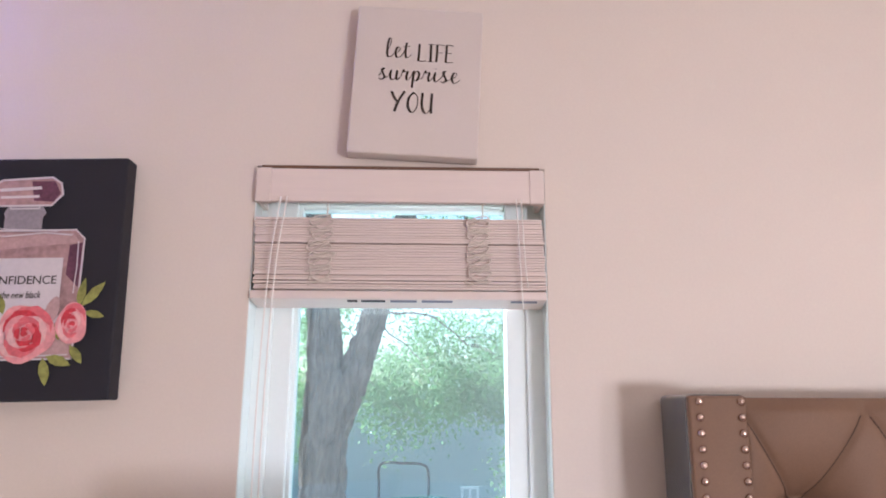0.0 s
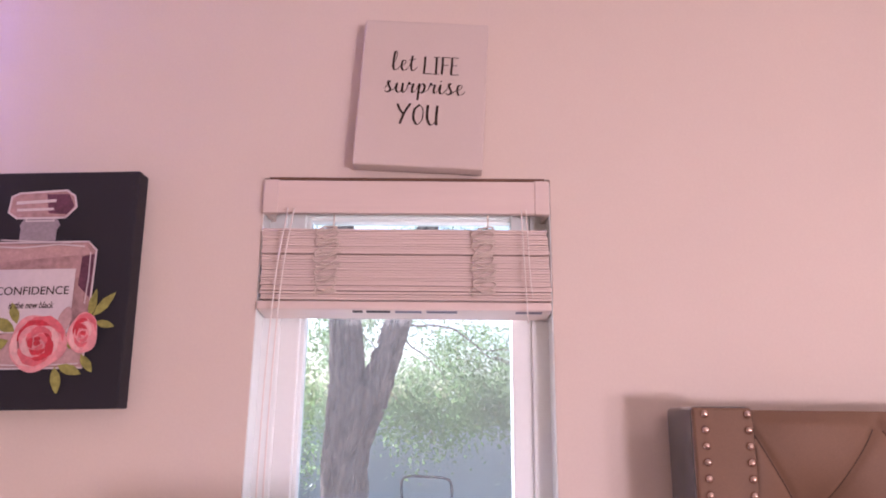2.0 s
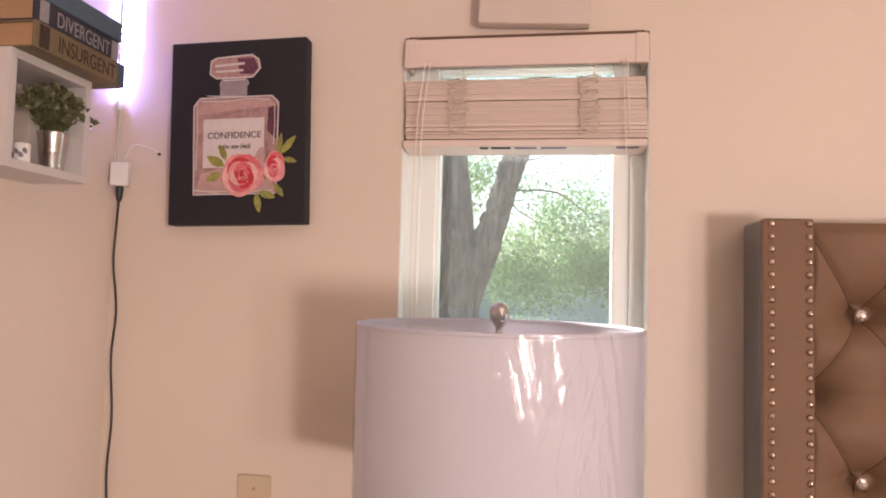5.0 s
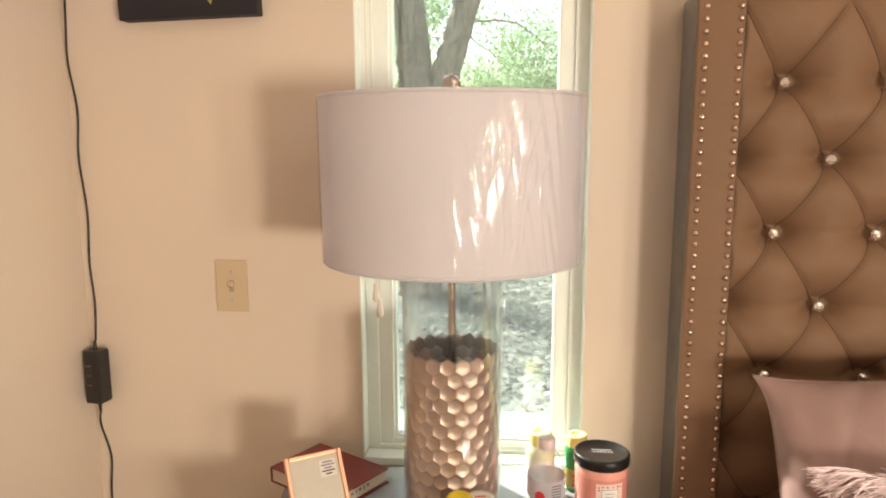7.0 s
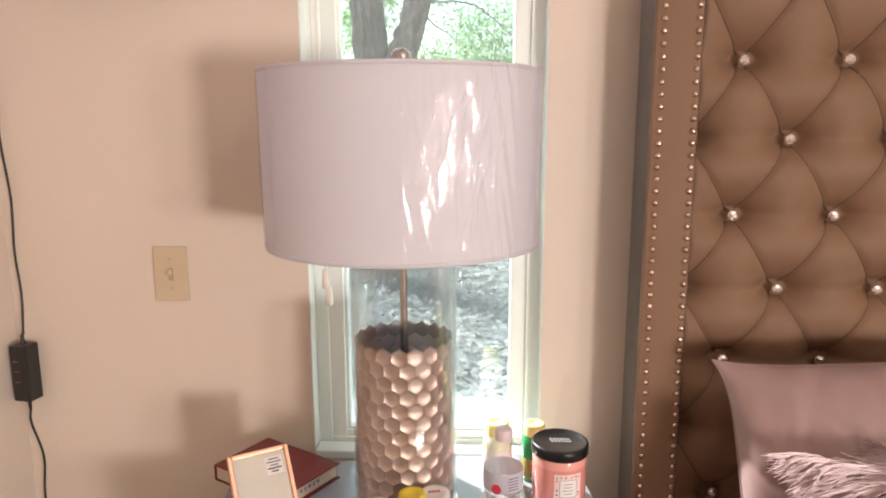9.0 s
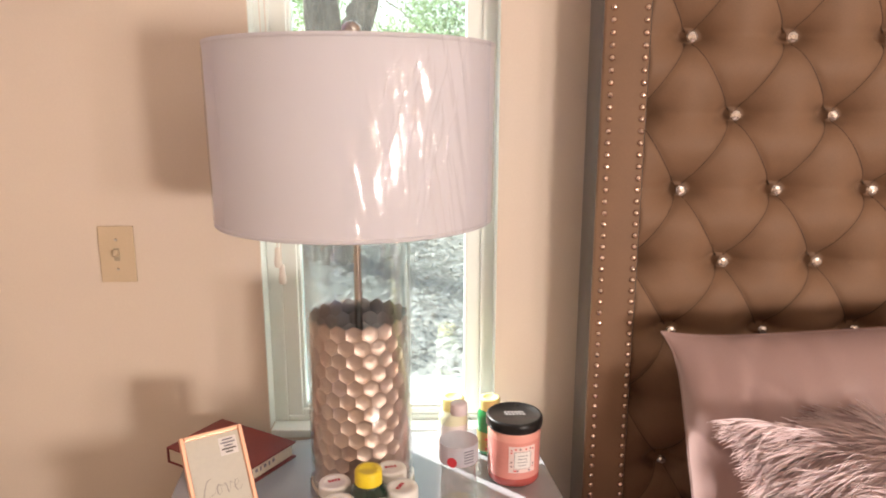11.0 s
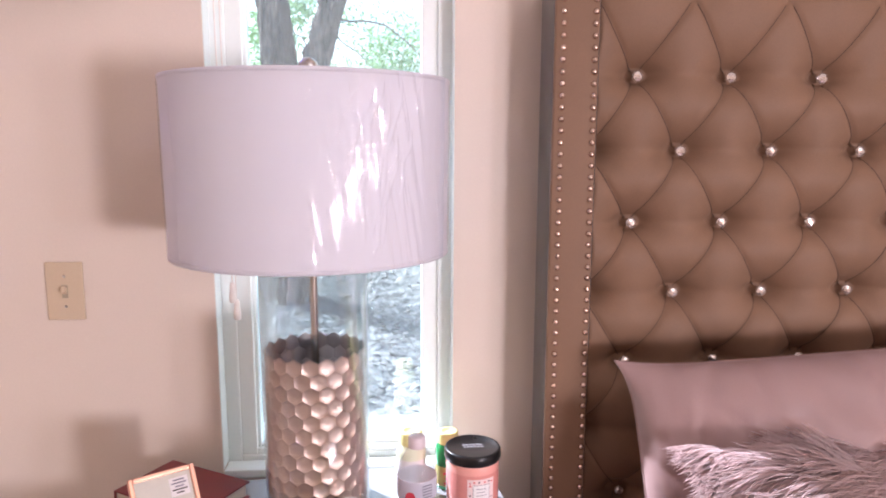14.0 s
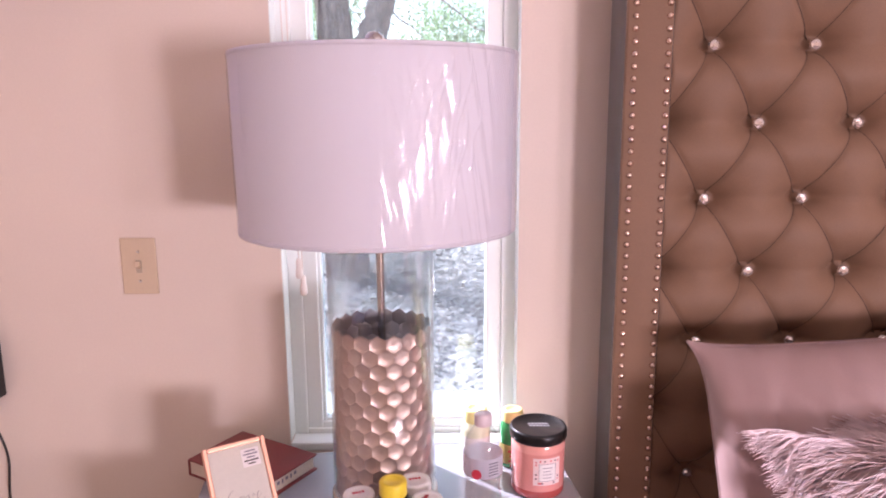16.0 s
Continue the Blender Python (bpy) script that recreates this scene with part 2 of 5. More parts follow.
P_PALE = surf("paint_pale_pink", (0.80, 0.46, 0.44), 0.8, var=0.2, scale=60, bump=0.05)
P_RED = surf("paint_red", (0.60, 0.045, 0.06), 0.8, var=0.25, scale=80, bump=0.05)
P_LEAF = surf("paint_leaf", (0.30, 0.29, 0.07), 0.8, var=0.40, scale=60, bump=0.05)


def gem_material():
    m = bpy.data.materials.new("cut_crystal")
    m.use_nodes = True
    b = m.node_tree.nodes["Principled BSDF"]
    b.inputs["Base Color"].default_value = (0.80, 0.74, 0.70, 1)
    b.inputs["Roughness"].default_value, b.inputs["Metallic"].default_value = 0.06, 0.85
    return m


GEM = gem_material()


# ---- mesh helpers ----
def thing(name, m, label, category, group="", kind=""):
    ob = new(name)
    ob.empty_display_size = 0.05
    ob.matrix_world = m
    return tagged(ob, label, category, group, kind)


def mesh_object(name, me, mats, smooth=False):
    for m in mats if isinstance(mats, (list, tuple)) else [mats]:
        me.materials.append(m)
    if smooth:
        me.polygons.foreach_set("use_smooth", [True] * len(me.polygons))
    return new(name, me)


def part(name, bm, material, parent=None, label="", smooth=False, kind=""):
    me = bpy.data.meshes.new(name)
    bm.to_mesh(me)
    bm.free()
    ob = mesh_object(name, me, material, smooth)
    ob.parent = parent
    return tagged(ob, label, kind=kind)


def raw(name, verts, faces, material, parent=None, label="", smooth=False, kind=""):
    me = bpy.data.meshes.new(name)
    me.from_pydata([tuple(v) for v in verts], [], [tuple(f) for f in faces])
    me.update()
    ob = mesh_object(name, me, material, smooth)
    ob.parent = parent
    return tagged(ob, label, kind=kind)


def box(size, centre=(0, 0, 0), bevel=0.0, turn=None, bm=None, segments=2):
    b = bmesh.new()
    bmesh.ops.create_cube(b, size=1)
    for v in b.verts:
        v.co = Vector((v.co.x * size[0], v.co.y * size[1], v.co.z * size[2]))
    if bevel:
        bmesh.ops.bevel(b, geom=b.edges[:], offset=bevel, segments=segments, affect="EDGES", profile=0.6)
    m = Matrix.Translation(centre) @ (turn or Matrix())
    bmesh.ops.transform(b, matrix=m, verts=b.verts)
    if bm is None:
        return b
    me = bpy.data.meshes.new("tmp")
    b.to_mesh(me), b.free(), bm.from_mesh(me)
    bpy.data.meshes.remove(me)
    return bm


def lathe(profile, seg=48, centre=(0, 0, 0), bm=None):
    """Turns a profile of (radius, height) round the z axis."""
    b = bm or bmesh.new()
    rings = []
    for r, z in profile:
        rings.append([b.verts.new((centre[0] + r * math.cos(2 * math.pi * k / seg), centre[1] + r * math.sin(2 * math.pi * k / seg), centre[2] + z)) for k in range(seg)] if r > 1e-6 else [b.verts.new((centre[0], centre[1], centre[2] + z))])
    for a, c in zip(rings, rings[1:]):
        for k in range(seg):
            j = (k + 1) % seg
            f = [a[k], a[j], c[j], c[k]] if len(a) > 1 and len(c) > 1 else ([a[0], c[j], c[k]] if len(c) > 1 else [a[k], a[j], c[0]])
            b.faces.new(f)
    return b


def smooth_path(pts, steps=8):
    """A Catmull-Rom line through points."""
    p = [Vector(q) for q in pts]
    p = [2 * p[0] - p[1]] + p + [2 * p[-1] - p[-2]]
    out = []
    for a, b, c, d in zip(p, p[1:], p[2:], p[3:]):
        for k in range(steps):
            t = k / steps
            out.append(0.5 * (2 * b + (c - a) * t + (2 * a - 5 * b + 4 * c - d) * t * t + (3 * b - a - 3 * c + d) * t ** 3))
    return out + [p[-2]]


def tube(pts, radius, seg=8, bm=None):
    """A round tube along points; radius is a number or one for each point."""
    b = bm or bmesh.new()
    pts = [Vector(q) for q in pts]
    rad = radius if isinstance(radius, (list, tuple)) else [radius] * len(pts)
    side, last = None, None
    for i, p in enumerate(pts):
        d = (pts[min(i + 1, len(pts) - 1)] - pts[max(i - 1, 0)]).normalized()
        side = (side - d * side.dot(d)).normalized() if side and (side - d * side.dot(d)).length > 1e-4 else d.orthogonal().normalized()
        up = d.cross(side)
        ring = [b.verts.new(p + rad[i] * (math.cos(2 * math.pi * k / seg) * side + math.sin(2 * math.pi * k / seg) * up)) for k in range(seg)]
        if last:
            for k in range(seg):
                b.faces.new((last[k], last[(k + 1) % seg], ring[(k + 1) % seg], ring[k]))
        else:
            b.faces.new(ring[::-1])
        last = ring
    b.faces.new(last)
    return b


def flat(outline, y=0.0, thick=0.0006, bm=None):
    """A thin sheet cut to an outline of (x, z), facing -y."""
    b = bm or bmesh.new()
    front = [b.verts.new((x, y - thick, z)) for x, z in outline]
    back = [b.verts.new((x, y, z)) for x, z in outline]
    b.faces.new(front)
    n = len(outline)
    for k in range(n):
        b.faces.new((front[k], back[k], back[(k + 1) % n], front[(k + 1) % n]))
    bmesh.ops.triangulate(b, faces=[f for f in b.faces if len(f.verts) > 4])
    return b


def oval(cx, cz, rx, rz, n=28, turn=0.0, wob=0.0, seed=0):
    rnd = random.Random(seed)
    ph = [rnd.uniform(0, 6.28) for _ in range(3)]
    out = []
    for k in range(n):
        a = 2 * math.pi * k / n
        w = 1 + wob * (math.sin(3 * a + ph[0]) + 0.6 * math.sin(5 * a + ph[1]))
        x, z = rx * w * math.cos(a), rz * w * math.sin(a)
        out.append((cx + x * math.cos(turn) - z * math.sin(turn), cz + x * math.sin(turn) + z * math.cos(turn)))
    return out


def leaf_outline(cx, cz, length, width, turn):
    pts = [(0, 0), (0.3, 0.42), (0.6, 0.5), (0.85, 0.25), (1, 0), (0.8, -0.28), (0.5, -0.5), (0.25, -0.4)]
    return [(cx + length * u * math.cos(turn) - width * v * math.sin(turn), cz + length * u * math.sin(turn) + width * v * math.cos(turn)) for u, v in pts]


def rect(x0, x1, z0, z1):
    return [(x0, z0), (x1, z0), (x1, z1), (x0, z1)]


def lettering(text, height, width, material, parent, m, shear=0.0, name="lettering", bold=0.0):
    """Raised print of the built-in font, facing -y, centred, fitted to a width and the height of its capitals."""
    cu = bpy.data.curves.new(name, "FONT")
    cu.body, cu.align_x, cu.shear, cu.extrude, cu.offset = text, "CENTER", shear, 0.0004, bold
    ob = new(name, cu)
    bpy.context.view_layer.update()
    me = bpy.data.meshes.new_from_object(ob.evaluated_get(bpy.context.evaluated_depsgraph_get()))
    bpy.data.objects.remove(ob)
    co = np.array([v.co for v in me.vertices])
    w, cx = np.ptp(co[:, 0]), (co[:, 0].max() + co[:, 0].min()) / 2
    for v in me.vertices:
        v.co = Vector(((v.co.x - cx) * width / w, -v.co.z, v.co.y * height / 0.7))
    o = mesh_object(name, me, material)
    o.parent, o.matrix_parent_inverse = parent, Matrix()
    o.matrix_basis = m
    return o


def ribbon(pts, width, slant=0.6):
    """A pen stroke along (x, z) points, wider on its down strokes."""
    b = bmesh.new()
    path = smooth_path([(x, 0, z) for x, z in pts], 7)
    last = None
    for i, p in enumerate(path):
        d = (path[min(i + 1, len(path) - 1)] - path[max(i - 1, 0)]).normalized()
        w = width * (0.35 + 0.65 * max(0.0, -d.z) ** 0.8)
        n = Vector((d.z, 0, -d.x))
        q = [b.verts.new(p + n * w / 2), b.verts.new(p - n * w / 2)]
        if last:
            b.faces.new((last[0], last[1], q[1], q[0]))
        last = q
    return b


# ---- the room's shell ----
def slab(name, boxes, material, label=""):
    bm = bmesh.new()
    for lo, hi in boxes:
        box([h - l for l, h in zip(lo, hi)], [(l + h) / 2 for l, h in zip(lo, hi)], bm=bm)
    return tagged(part(name, bm, material), label, kind="structure")


X0, X1, Y0, YW, ZC = -0.89, 3.25, -2.65, 1.20, 2.62
WX0, WX1, WZ0, WZ1 = -0.266, 0.211, 0.735, 2.064
slab("wall_north", [((X0 - 0.15, YW, -0.12), (WX0, YW + 0.16, ZC)), ((WX1, YW, -0.12), (X1 + 0.15, YW + 0.16, ZC)), ((WX0, YW, -0.12), (WX1, YW + 0.16, WZ0)), ((WX0, YW, WZ1), (WX1, YW + 0.16, ZC))], WALL, "cream painted wall with a narrow window opening")
slab("wall_west", [((X0 - 0.15, Y0, -0.12), (X0, YW - 0.001, ZC))], WALL, "cream painted side wall")
south = [((X0 - 0.15, Y0 - 0.15, za), (X1 + 0.15, Y0 - 0.001, zb)) for za, zb in ((-0.12, 0.70), (1.30, ZC))]
south += [((xa, Y0 - 0.15, 0.70), (xb, Y0 - 0.001, 1.30)) for xa, xb in ((X0 - 0.15, 1.92), (2.38, 2.82), (3.18, X1 + 0.15))]
slab("wall_south", south, WALL, "cream painted rear wall with two small window openings")
slab("wall_east", [((X1, Y0, -0.12), (X1 + 0.15, YW - 0.001, ZC))], WALL, "cream painted far side wall")
slab("floor", [((X0, Y0, -0.12), (X1, YW, 0))], FLOOR, "beige carpet floor")
slab("foundation", [((X0 - 0.15, Y0 - 0.15, -0.60), (X1 + 0.15, YW + 0.16, -0.121))], STUCCO, "plain stucco base of the house")
slab("ceiling", [((X0 - 0.15, Y0 - 0.15, ZC), (X1 + 0.15, YW + 0.16, ZC + 0.1))], CEIL, "plain white ceiling")


# ---- window ----
def window():
    w = thing("window_1", pose(0, 0, 0), "tall narrow white vinyl window with a single pane", "window", kind="structure")
    gx0, gx1, gz0, gz1, gy = -0.197, 0.151, 0.768, 2.006, 1.278

    def ring(x0, x1, z0, z1, side, foot, head, y0, y1, name, bev):
        for sx, sz, cx, cz in ((side, z1 - z0, x0 + side / 2, (z0 + z1) / 2), (side, z1 - z0, x1 - side / 2, (z0 + z1) / 2), (x1 - x0 - 2 * side, foot, (x0 + x1) / 2, z0 + foot / 2), (x1 - x0 - 2 * side, head, (x0 + x1) / 2, z1 - head / 2)):
            part(name, box((sx, y1 - y0, sz), (cx, (y0 + y1) / 2, cz), bev, segments=3), VINYL, w)

    # a flat frame deep in the reveal, a sash set just behind its face, and a thin bead against the glass
    ring(WX0 + 0.0002, WX1 - 0.0002, WZ0 + 0.0002, WZ1 - 0.0002, 0.030, 0.014, 0.026, 1.2440, 1.335, "window_frame", 0.003)
    ring(WX0 + 0.0290, WX1 - 0.0290, WZ0 + 0.0130, WZ1 - 0.0250, 0.0330, 0.0140, 0.0270, 1.2500, 1.292, "sash", 0.003)
    ring(gx0 - 0.0080, gx1 + 0.0080, gz0 - 0.0080, gz1 + 0.0080, 0.0080, 0.0080, 0.0080, 1.2585, 1.287, "glazing_bead", 0.0025)
    # thin white facings added over the reveals to brighten them
    for x in (WX0 + 0.0012, WX1 - 0.0012):
        part("jamb_liner", box((0.0022, 0.0425, WZ1 - WZ0 - 0.012), (x, 1.2227, (WZ0 + WZ1) / 2), 0.0006), VINYL, w)
    part("window_sill", box((WX1 - WX0 - 0.006, 0.046, 0.018), ((WX0 + WX1) / 2, 1.2185, WZ0 - 0.004), 0.003), VINYL, w)
    pane = part("pane", box((gx1 - gx0 + 0.006, 0.004, gz1 - gz0 + 0.006), ((gx0 + gx1) / 2, gy, (gz0 + gz1) / 2)), PANE, w)
    pane.visible_shadow = False


window()


def blind():
    b = thing("window_blind", pose(-0.0275, 1.215, 1.84), "raised white slatted blind bunched under a plain valance", "blind")
    hw = 0.2345
    part("valance", box((2 * hw - 0.046, 0.012, 0.056), (0, -0.022, 0.188), 0.002), SLAT, b)
    for s in (-1, 1):
        part("valance_return", box((0.0245, 0.014, 0.058), (s * (hw - 0.0115), -0.0225, 0.188), 0.002), SLAT, b)
        part("valance_side", box((0.008, 0.045, 0.056), (s * (hw - 0.004), 0.008, 0.188), 0.002), SLAT, b)
    part("headrail", box((2 * hw - 0.02, 0.034, 0.030), (0, 0.006, 0.202), 0.002), NICKEL, b)
    # brown strip stands in for the shadow gap over the valance
    part("mounting_strip", box((2 * hw - 0.012, 0.040, 0.005), (0, -0.006, 0.2195), 0.001), surf("valance_gap_brown", (0.15, 0.075, 0.040), 0.6, var=0.3, scale=30, stretch=(0.2, 3, 3)), b, "brown strip in place of the shaded gap above the valance")
    tip = Matrix.Rotation(radians(-9), 4, "X")
    part("bottom_rail", box((2 * hw, 0.054, 0.014), (0, 0, 0.0035), 0.003, tip), SLAT, b)
    slat = part("slat", box((2 * hw - 0.004, 0.050, 0.0036), (0, 0, 0), 0.0007, segments=1), SLAT, b)
    rnd = random.Random(3)
    z, first = 0.0145, True
    for k in range(27):
        o = slat if first else slat.copy()
        if not first:
            scene.collection.objects.link(o)
        lift = 0.00425 + (0.0012 if k in (3, 17) else 0)
        z += lift
        o.matrix_basis = Matrix.Translation((rnd.uniform(-1, 1) * 0.0012 + (0.003 - 0.0002 * k), rnd.uniform(-1, 1) * 0.0006 - (0.004 if k in (2, 3, 5, 17) else 0), z)) @ Matrix.Rotation(radians(rnd.uniform(-0.06, 0.06)), 4, "Y")
        first = False
    for x in (-0.126, 0.126):
        for n in range(3):
            pts = []
            rr = random.Random(int(1000 + x * 100 + n))
            for k in range(30):
                zz = 0.026 + k * 0.0038
                pts.append((x + (0.017 + 0.004 * rr.random()) * math.sin(k * 1.15 + n * 2.1) + 0.004 * rr.uniform(-1, 1), -0.028 - 0.003 * rr.random(), zz + 0.006 * math.cos(k * 1.15 + n)))
            part("ladder_cord", tube(smooth_path(pts, 4), 0.0013, 5), CORD_W, b, smooth=True)
        part("ladder_tape", tube([(x + 0.008, -0.024, 0.135), (x + 0.008, -0.02, 0.17)], 0.0012, 6), CORD_W, b)
    for n, (x, top, bot, end) in enumerate(((-0.204, 0.165, -0.699, -0.1950), (-0.194, 0.165, -0.733, -0.1880))):
        pts = [(x + 0.012, -0.036, top), (x, -0.042, 0.03), (x - 0.004, -0.046, -0.25), (end, -0.052, bot)]
        part("lift_cord", tube(smooth_path(pts, 6), 0.0013, 6), CORD_L, b, smooth=True)
        part("tassel", lathe([(0.0, 0.036), (0.0042, 0.035), (0.0056, 0.028), (0.0054, 0.021), (0.0066, 0.015), (0.0074, 0.007), (0.0072, 0.0), (0.0055, -0.004), (0, -0.005)], 18, (end, -0.052, bot - 0.034)), CORD_L, b, smooth=True)
    for x, bot in ((0.192, -0.02), (0.200, 0.02)):
        part("tilt_cord", tube(smooth_path([(x - 0.004, -0.034, 0.165), (x, -0.036, 0.06), (x + 0.004, -0.034, bot)], 5), 0.001, 6), CORD_L, b, smooth=True)
    for x0, x1, mt in ((-0.082, -0.066, INK), (-0.060, -0.022, RUST), (-0.014, 0.028, INKGREY), (0.036, 0.085, INKGREY), (0.178, 0.220, INKGREY)):
        part("label", box((x1 - x0, 0.010, 0.0010), tip @ Vector(((x0 + x1) / 2, -0.0165, -0.0072)) + Vector((0, 0, 0.0035)), 0, tip), mt, b)


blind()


# ---- wall canvases ----
GLYPHS = {
    "l": (0.42, [[(0.0, 0.25), (0.18, 0.75), (0.26, 1.25), (0.14, 1.32), (0.08, 0.7), (0.12, 0.08), (0.28, 0.05), (0.42, 0.28)]]),
    "e": (0.46, [[(0.0, 0.28), (0.22, 0.42), (0.30, 0.66), (0.16, 0.72), (0.08, 0.35), (0.16, 0.02), (0.32, 0.06), (0.46, 0.28)]]),
    "t": (0.44, [[(0.0, 0.28), (0.12, 0.7), (0.16, 1.1), (0.12, 0.5), (0.16, 0.04), (0.28, 0.05), (0.44, 0.26)], [(0.0, 0.78), (0.15, 0.80), (0.34, 0.86)]]),
    "s": (0.46, [[(0.0, 0.24), (0.14, 0.55), (0.26, 0.82), (0.14, 0.74), (0.20, 0.46), (0.28, 0.18), (0.14, -0.02), (0.02, 0.1)], [(0.26, 0.06), (0.46, 0.26)]]),
    "u": (0.56, [[(0.0, 0.28), (0.10, 0.70), (0.08, 0.2), (0.18, 0.0), (0.32, 0.2), (0.38, 0.70), (0.36, 0.2), (0.42, 0.02), (0.56, 0.26)]]),
    "r": (0.46, [[(0.0, 0.26), (0.10, 0.78), (0.14, 0.62), (0.30, 0.66), (0.26, 0.3), (0.30, 0.03), (0.46, 0.26)]]),
    "p": (0.54, [[(0.0, 0.28), (0.12, 0.72), (0.10, 0.1), (0.08, -0.5), (0.12, 0.3), (0.26, 0.72), (0.38, 0.5), (0.28, 0.05), (0.14, 0.06)], [(0.26, 0.04), (0.54, 0.26)]]),
    "i": (0.34, [[(0.0, 0.26), (0.10, 0.70), (0.08, 0.2), (0.16, 0.02), (0.34, 0.26)], [(0.11, 0.96), (0.13, 0.92)]]),
    "o": (0.44, [[(0.0, 0.26), (0.10, 0.60), (0.22, 0.72), (0.10, 0.45), (0.14, 0.06), (0.30, 0.20), (0.28, 0.60), (0.18, 0.70), (0.44, 0.56)]]),
    "v": (0.46, [[(0.0, 0.56), (0.10, 0.68), (0.16, 0.30), (0.20, 0.02), (0.32, 0.40), (0.34, 0.68), (0.46, 0.56)]]),
    "l_tall": (0.62, [[(0.52, 1.20), (0.30, 1.05), (0.10, 0.45), (0.04, 0.02), (0.18, 0.0), (0.42, 0.10), (0.62, 0.26)]]),
    "Y": (0.66, [[(0.0, 1.0), (0.12, 0.72), (0.27, 0.5)], [(0.56, 1.04), (0.32, 0.55), (0.16, 0.0)]]),
    "O": (0.60, [[(0.30, 1.0), (0.10, 0.75), (0.07, 0.3), (0.24, 0.0), (0.44, 0.25), (0.46, 0.75), (0.30, 1.0)]]),
    "U": (0.60, [[(0.06, 1.0), (0.06, 0.35), (0.22, 0.0), (0.42, 0.2), (0.48, 0.6), (0.47, 1.0)], [(0.47, 1.0), (0.45, 0.4), (0.47, 0.0)]]),
    "L": (0.46, [[(0.06, 1.0), (0.06, 0.5), (0.04, 0.02)], [(0.0, 0.02), (0.2, 0.0), (0.4, 0.03)]]),
    "I": (0.36, [[(0.15, 1.0), (0.15, 0.5), (0.15, 0.0)], [(0.02, 1.0), (0.15, 1.0), (0.30, 1.01)], [(0.02, 0.0), (0.15, 0.0), (0.30, 0.01)]]),
    "F": (0.44, [[(0.08, 1.0), (0.08, 0.5), (0.06, 0.0)], [(0.02, 1.0), (0.2, 1.01), (0.42, 1.0)], [(0.08, 0.54), (0.2, 0.54), (0.34, 0.55)]]),
    "E": (0.44, [[(0.08, 1.0), (0.08, 0.5), (0.06, 0.0)], [(0.04, 1.0), (0.2, 1.01), (0.40, 1.0)], [(0.08, 0.54), (0.2, 0.54), (0.32, 0.55)], [(0.04, 0.0), (0.2, 0.0), (0.40, 0.02)]]),
}


def brush_word(text, x0, x1, z, height, pen, material, parent, y):
    total = sum(GLYPHS[c][0] for c in text)
    k, x = (x1 - x0) / total, x0
    for c in text:
        for stroke in GLYPHS[c][1]:
            bm = ribbon([(x + u * k, z + v * height) for u, v in stroke], pen)
            bmesh.ops.translate(bm, verts=bm.verts, vec=(0, y, 0))
            part("letter", bm, material, parent)
        x += GLYPHS[c][0] * k


def canvas(name, m, w, h, d, material, label):
    c = thing(name, m, label, "wall art")
    part("canvas", box((w, d, h), (0, 0, 0), 0.003), material, c)
    part("stretcher", box((w - 0.03, 0.006, h - 0.03), (0, d / 2 + 0.002, 0)), SHELFW, c)
    return c


def quote_canvas():
    d = 0.030
    c = canvas("quote_canvas", pose(-0.0035, 1.181, 2.206, -1.2, 2.6, 0), 0.213, 0.268, d, CREAMC, "small cream canvas with dark brush lettering hung slightly crooked")
    y = -d / 2 - 0.0012
    brush_word("let", -0.055, -0.011, 0.0385, 0.026, 0.0034, INK, c, y)
    brush_word("LIFE", -0.001, 0.060, 0.034, 0.032, 0.0036, INK, c, y)
    brush_word("surprise", -0.064, 0.072, -0.003, 0.025, 0.0036, INK, c, y)
    brush_word("YOU", -0.040, 0.032, -0.060, 0.036, 0.0042, INK, c, y)


quote_canvas()


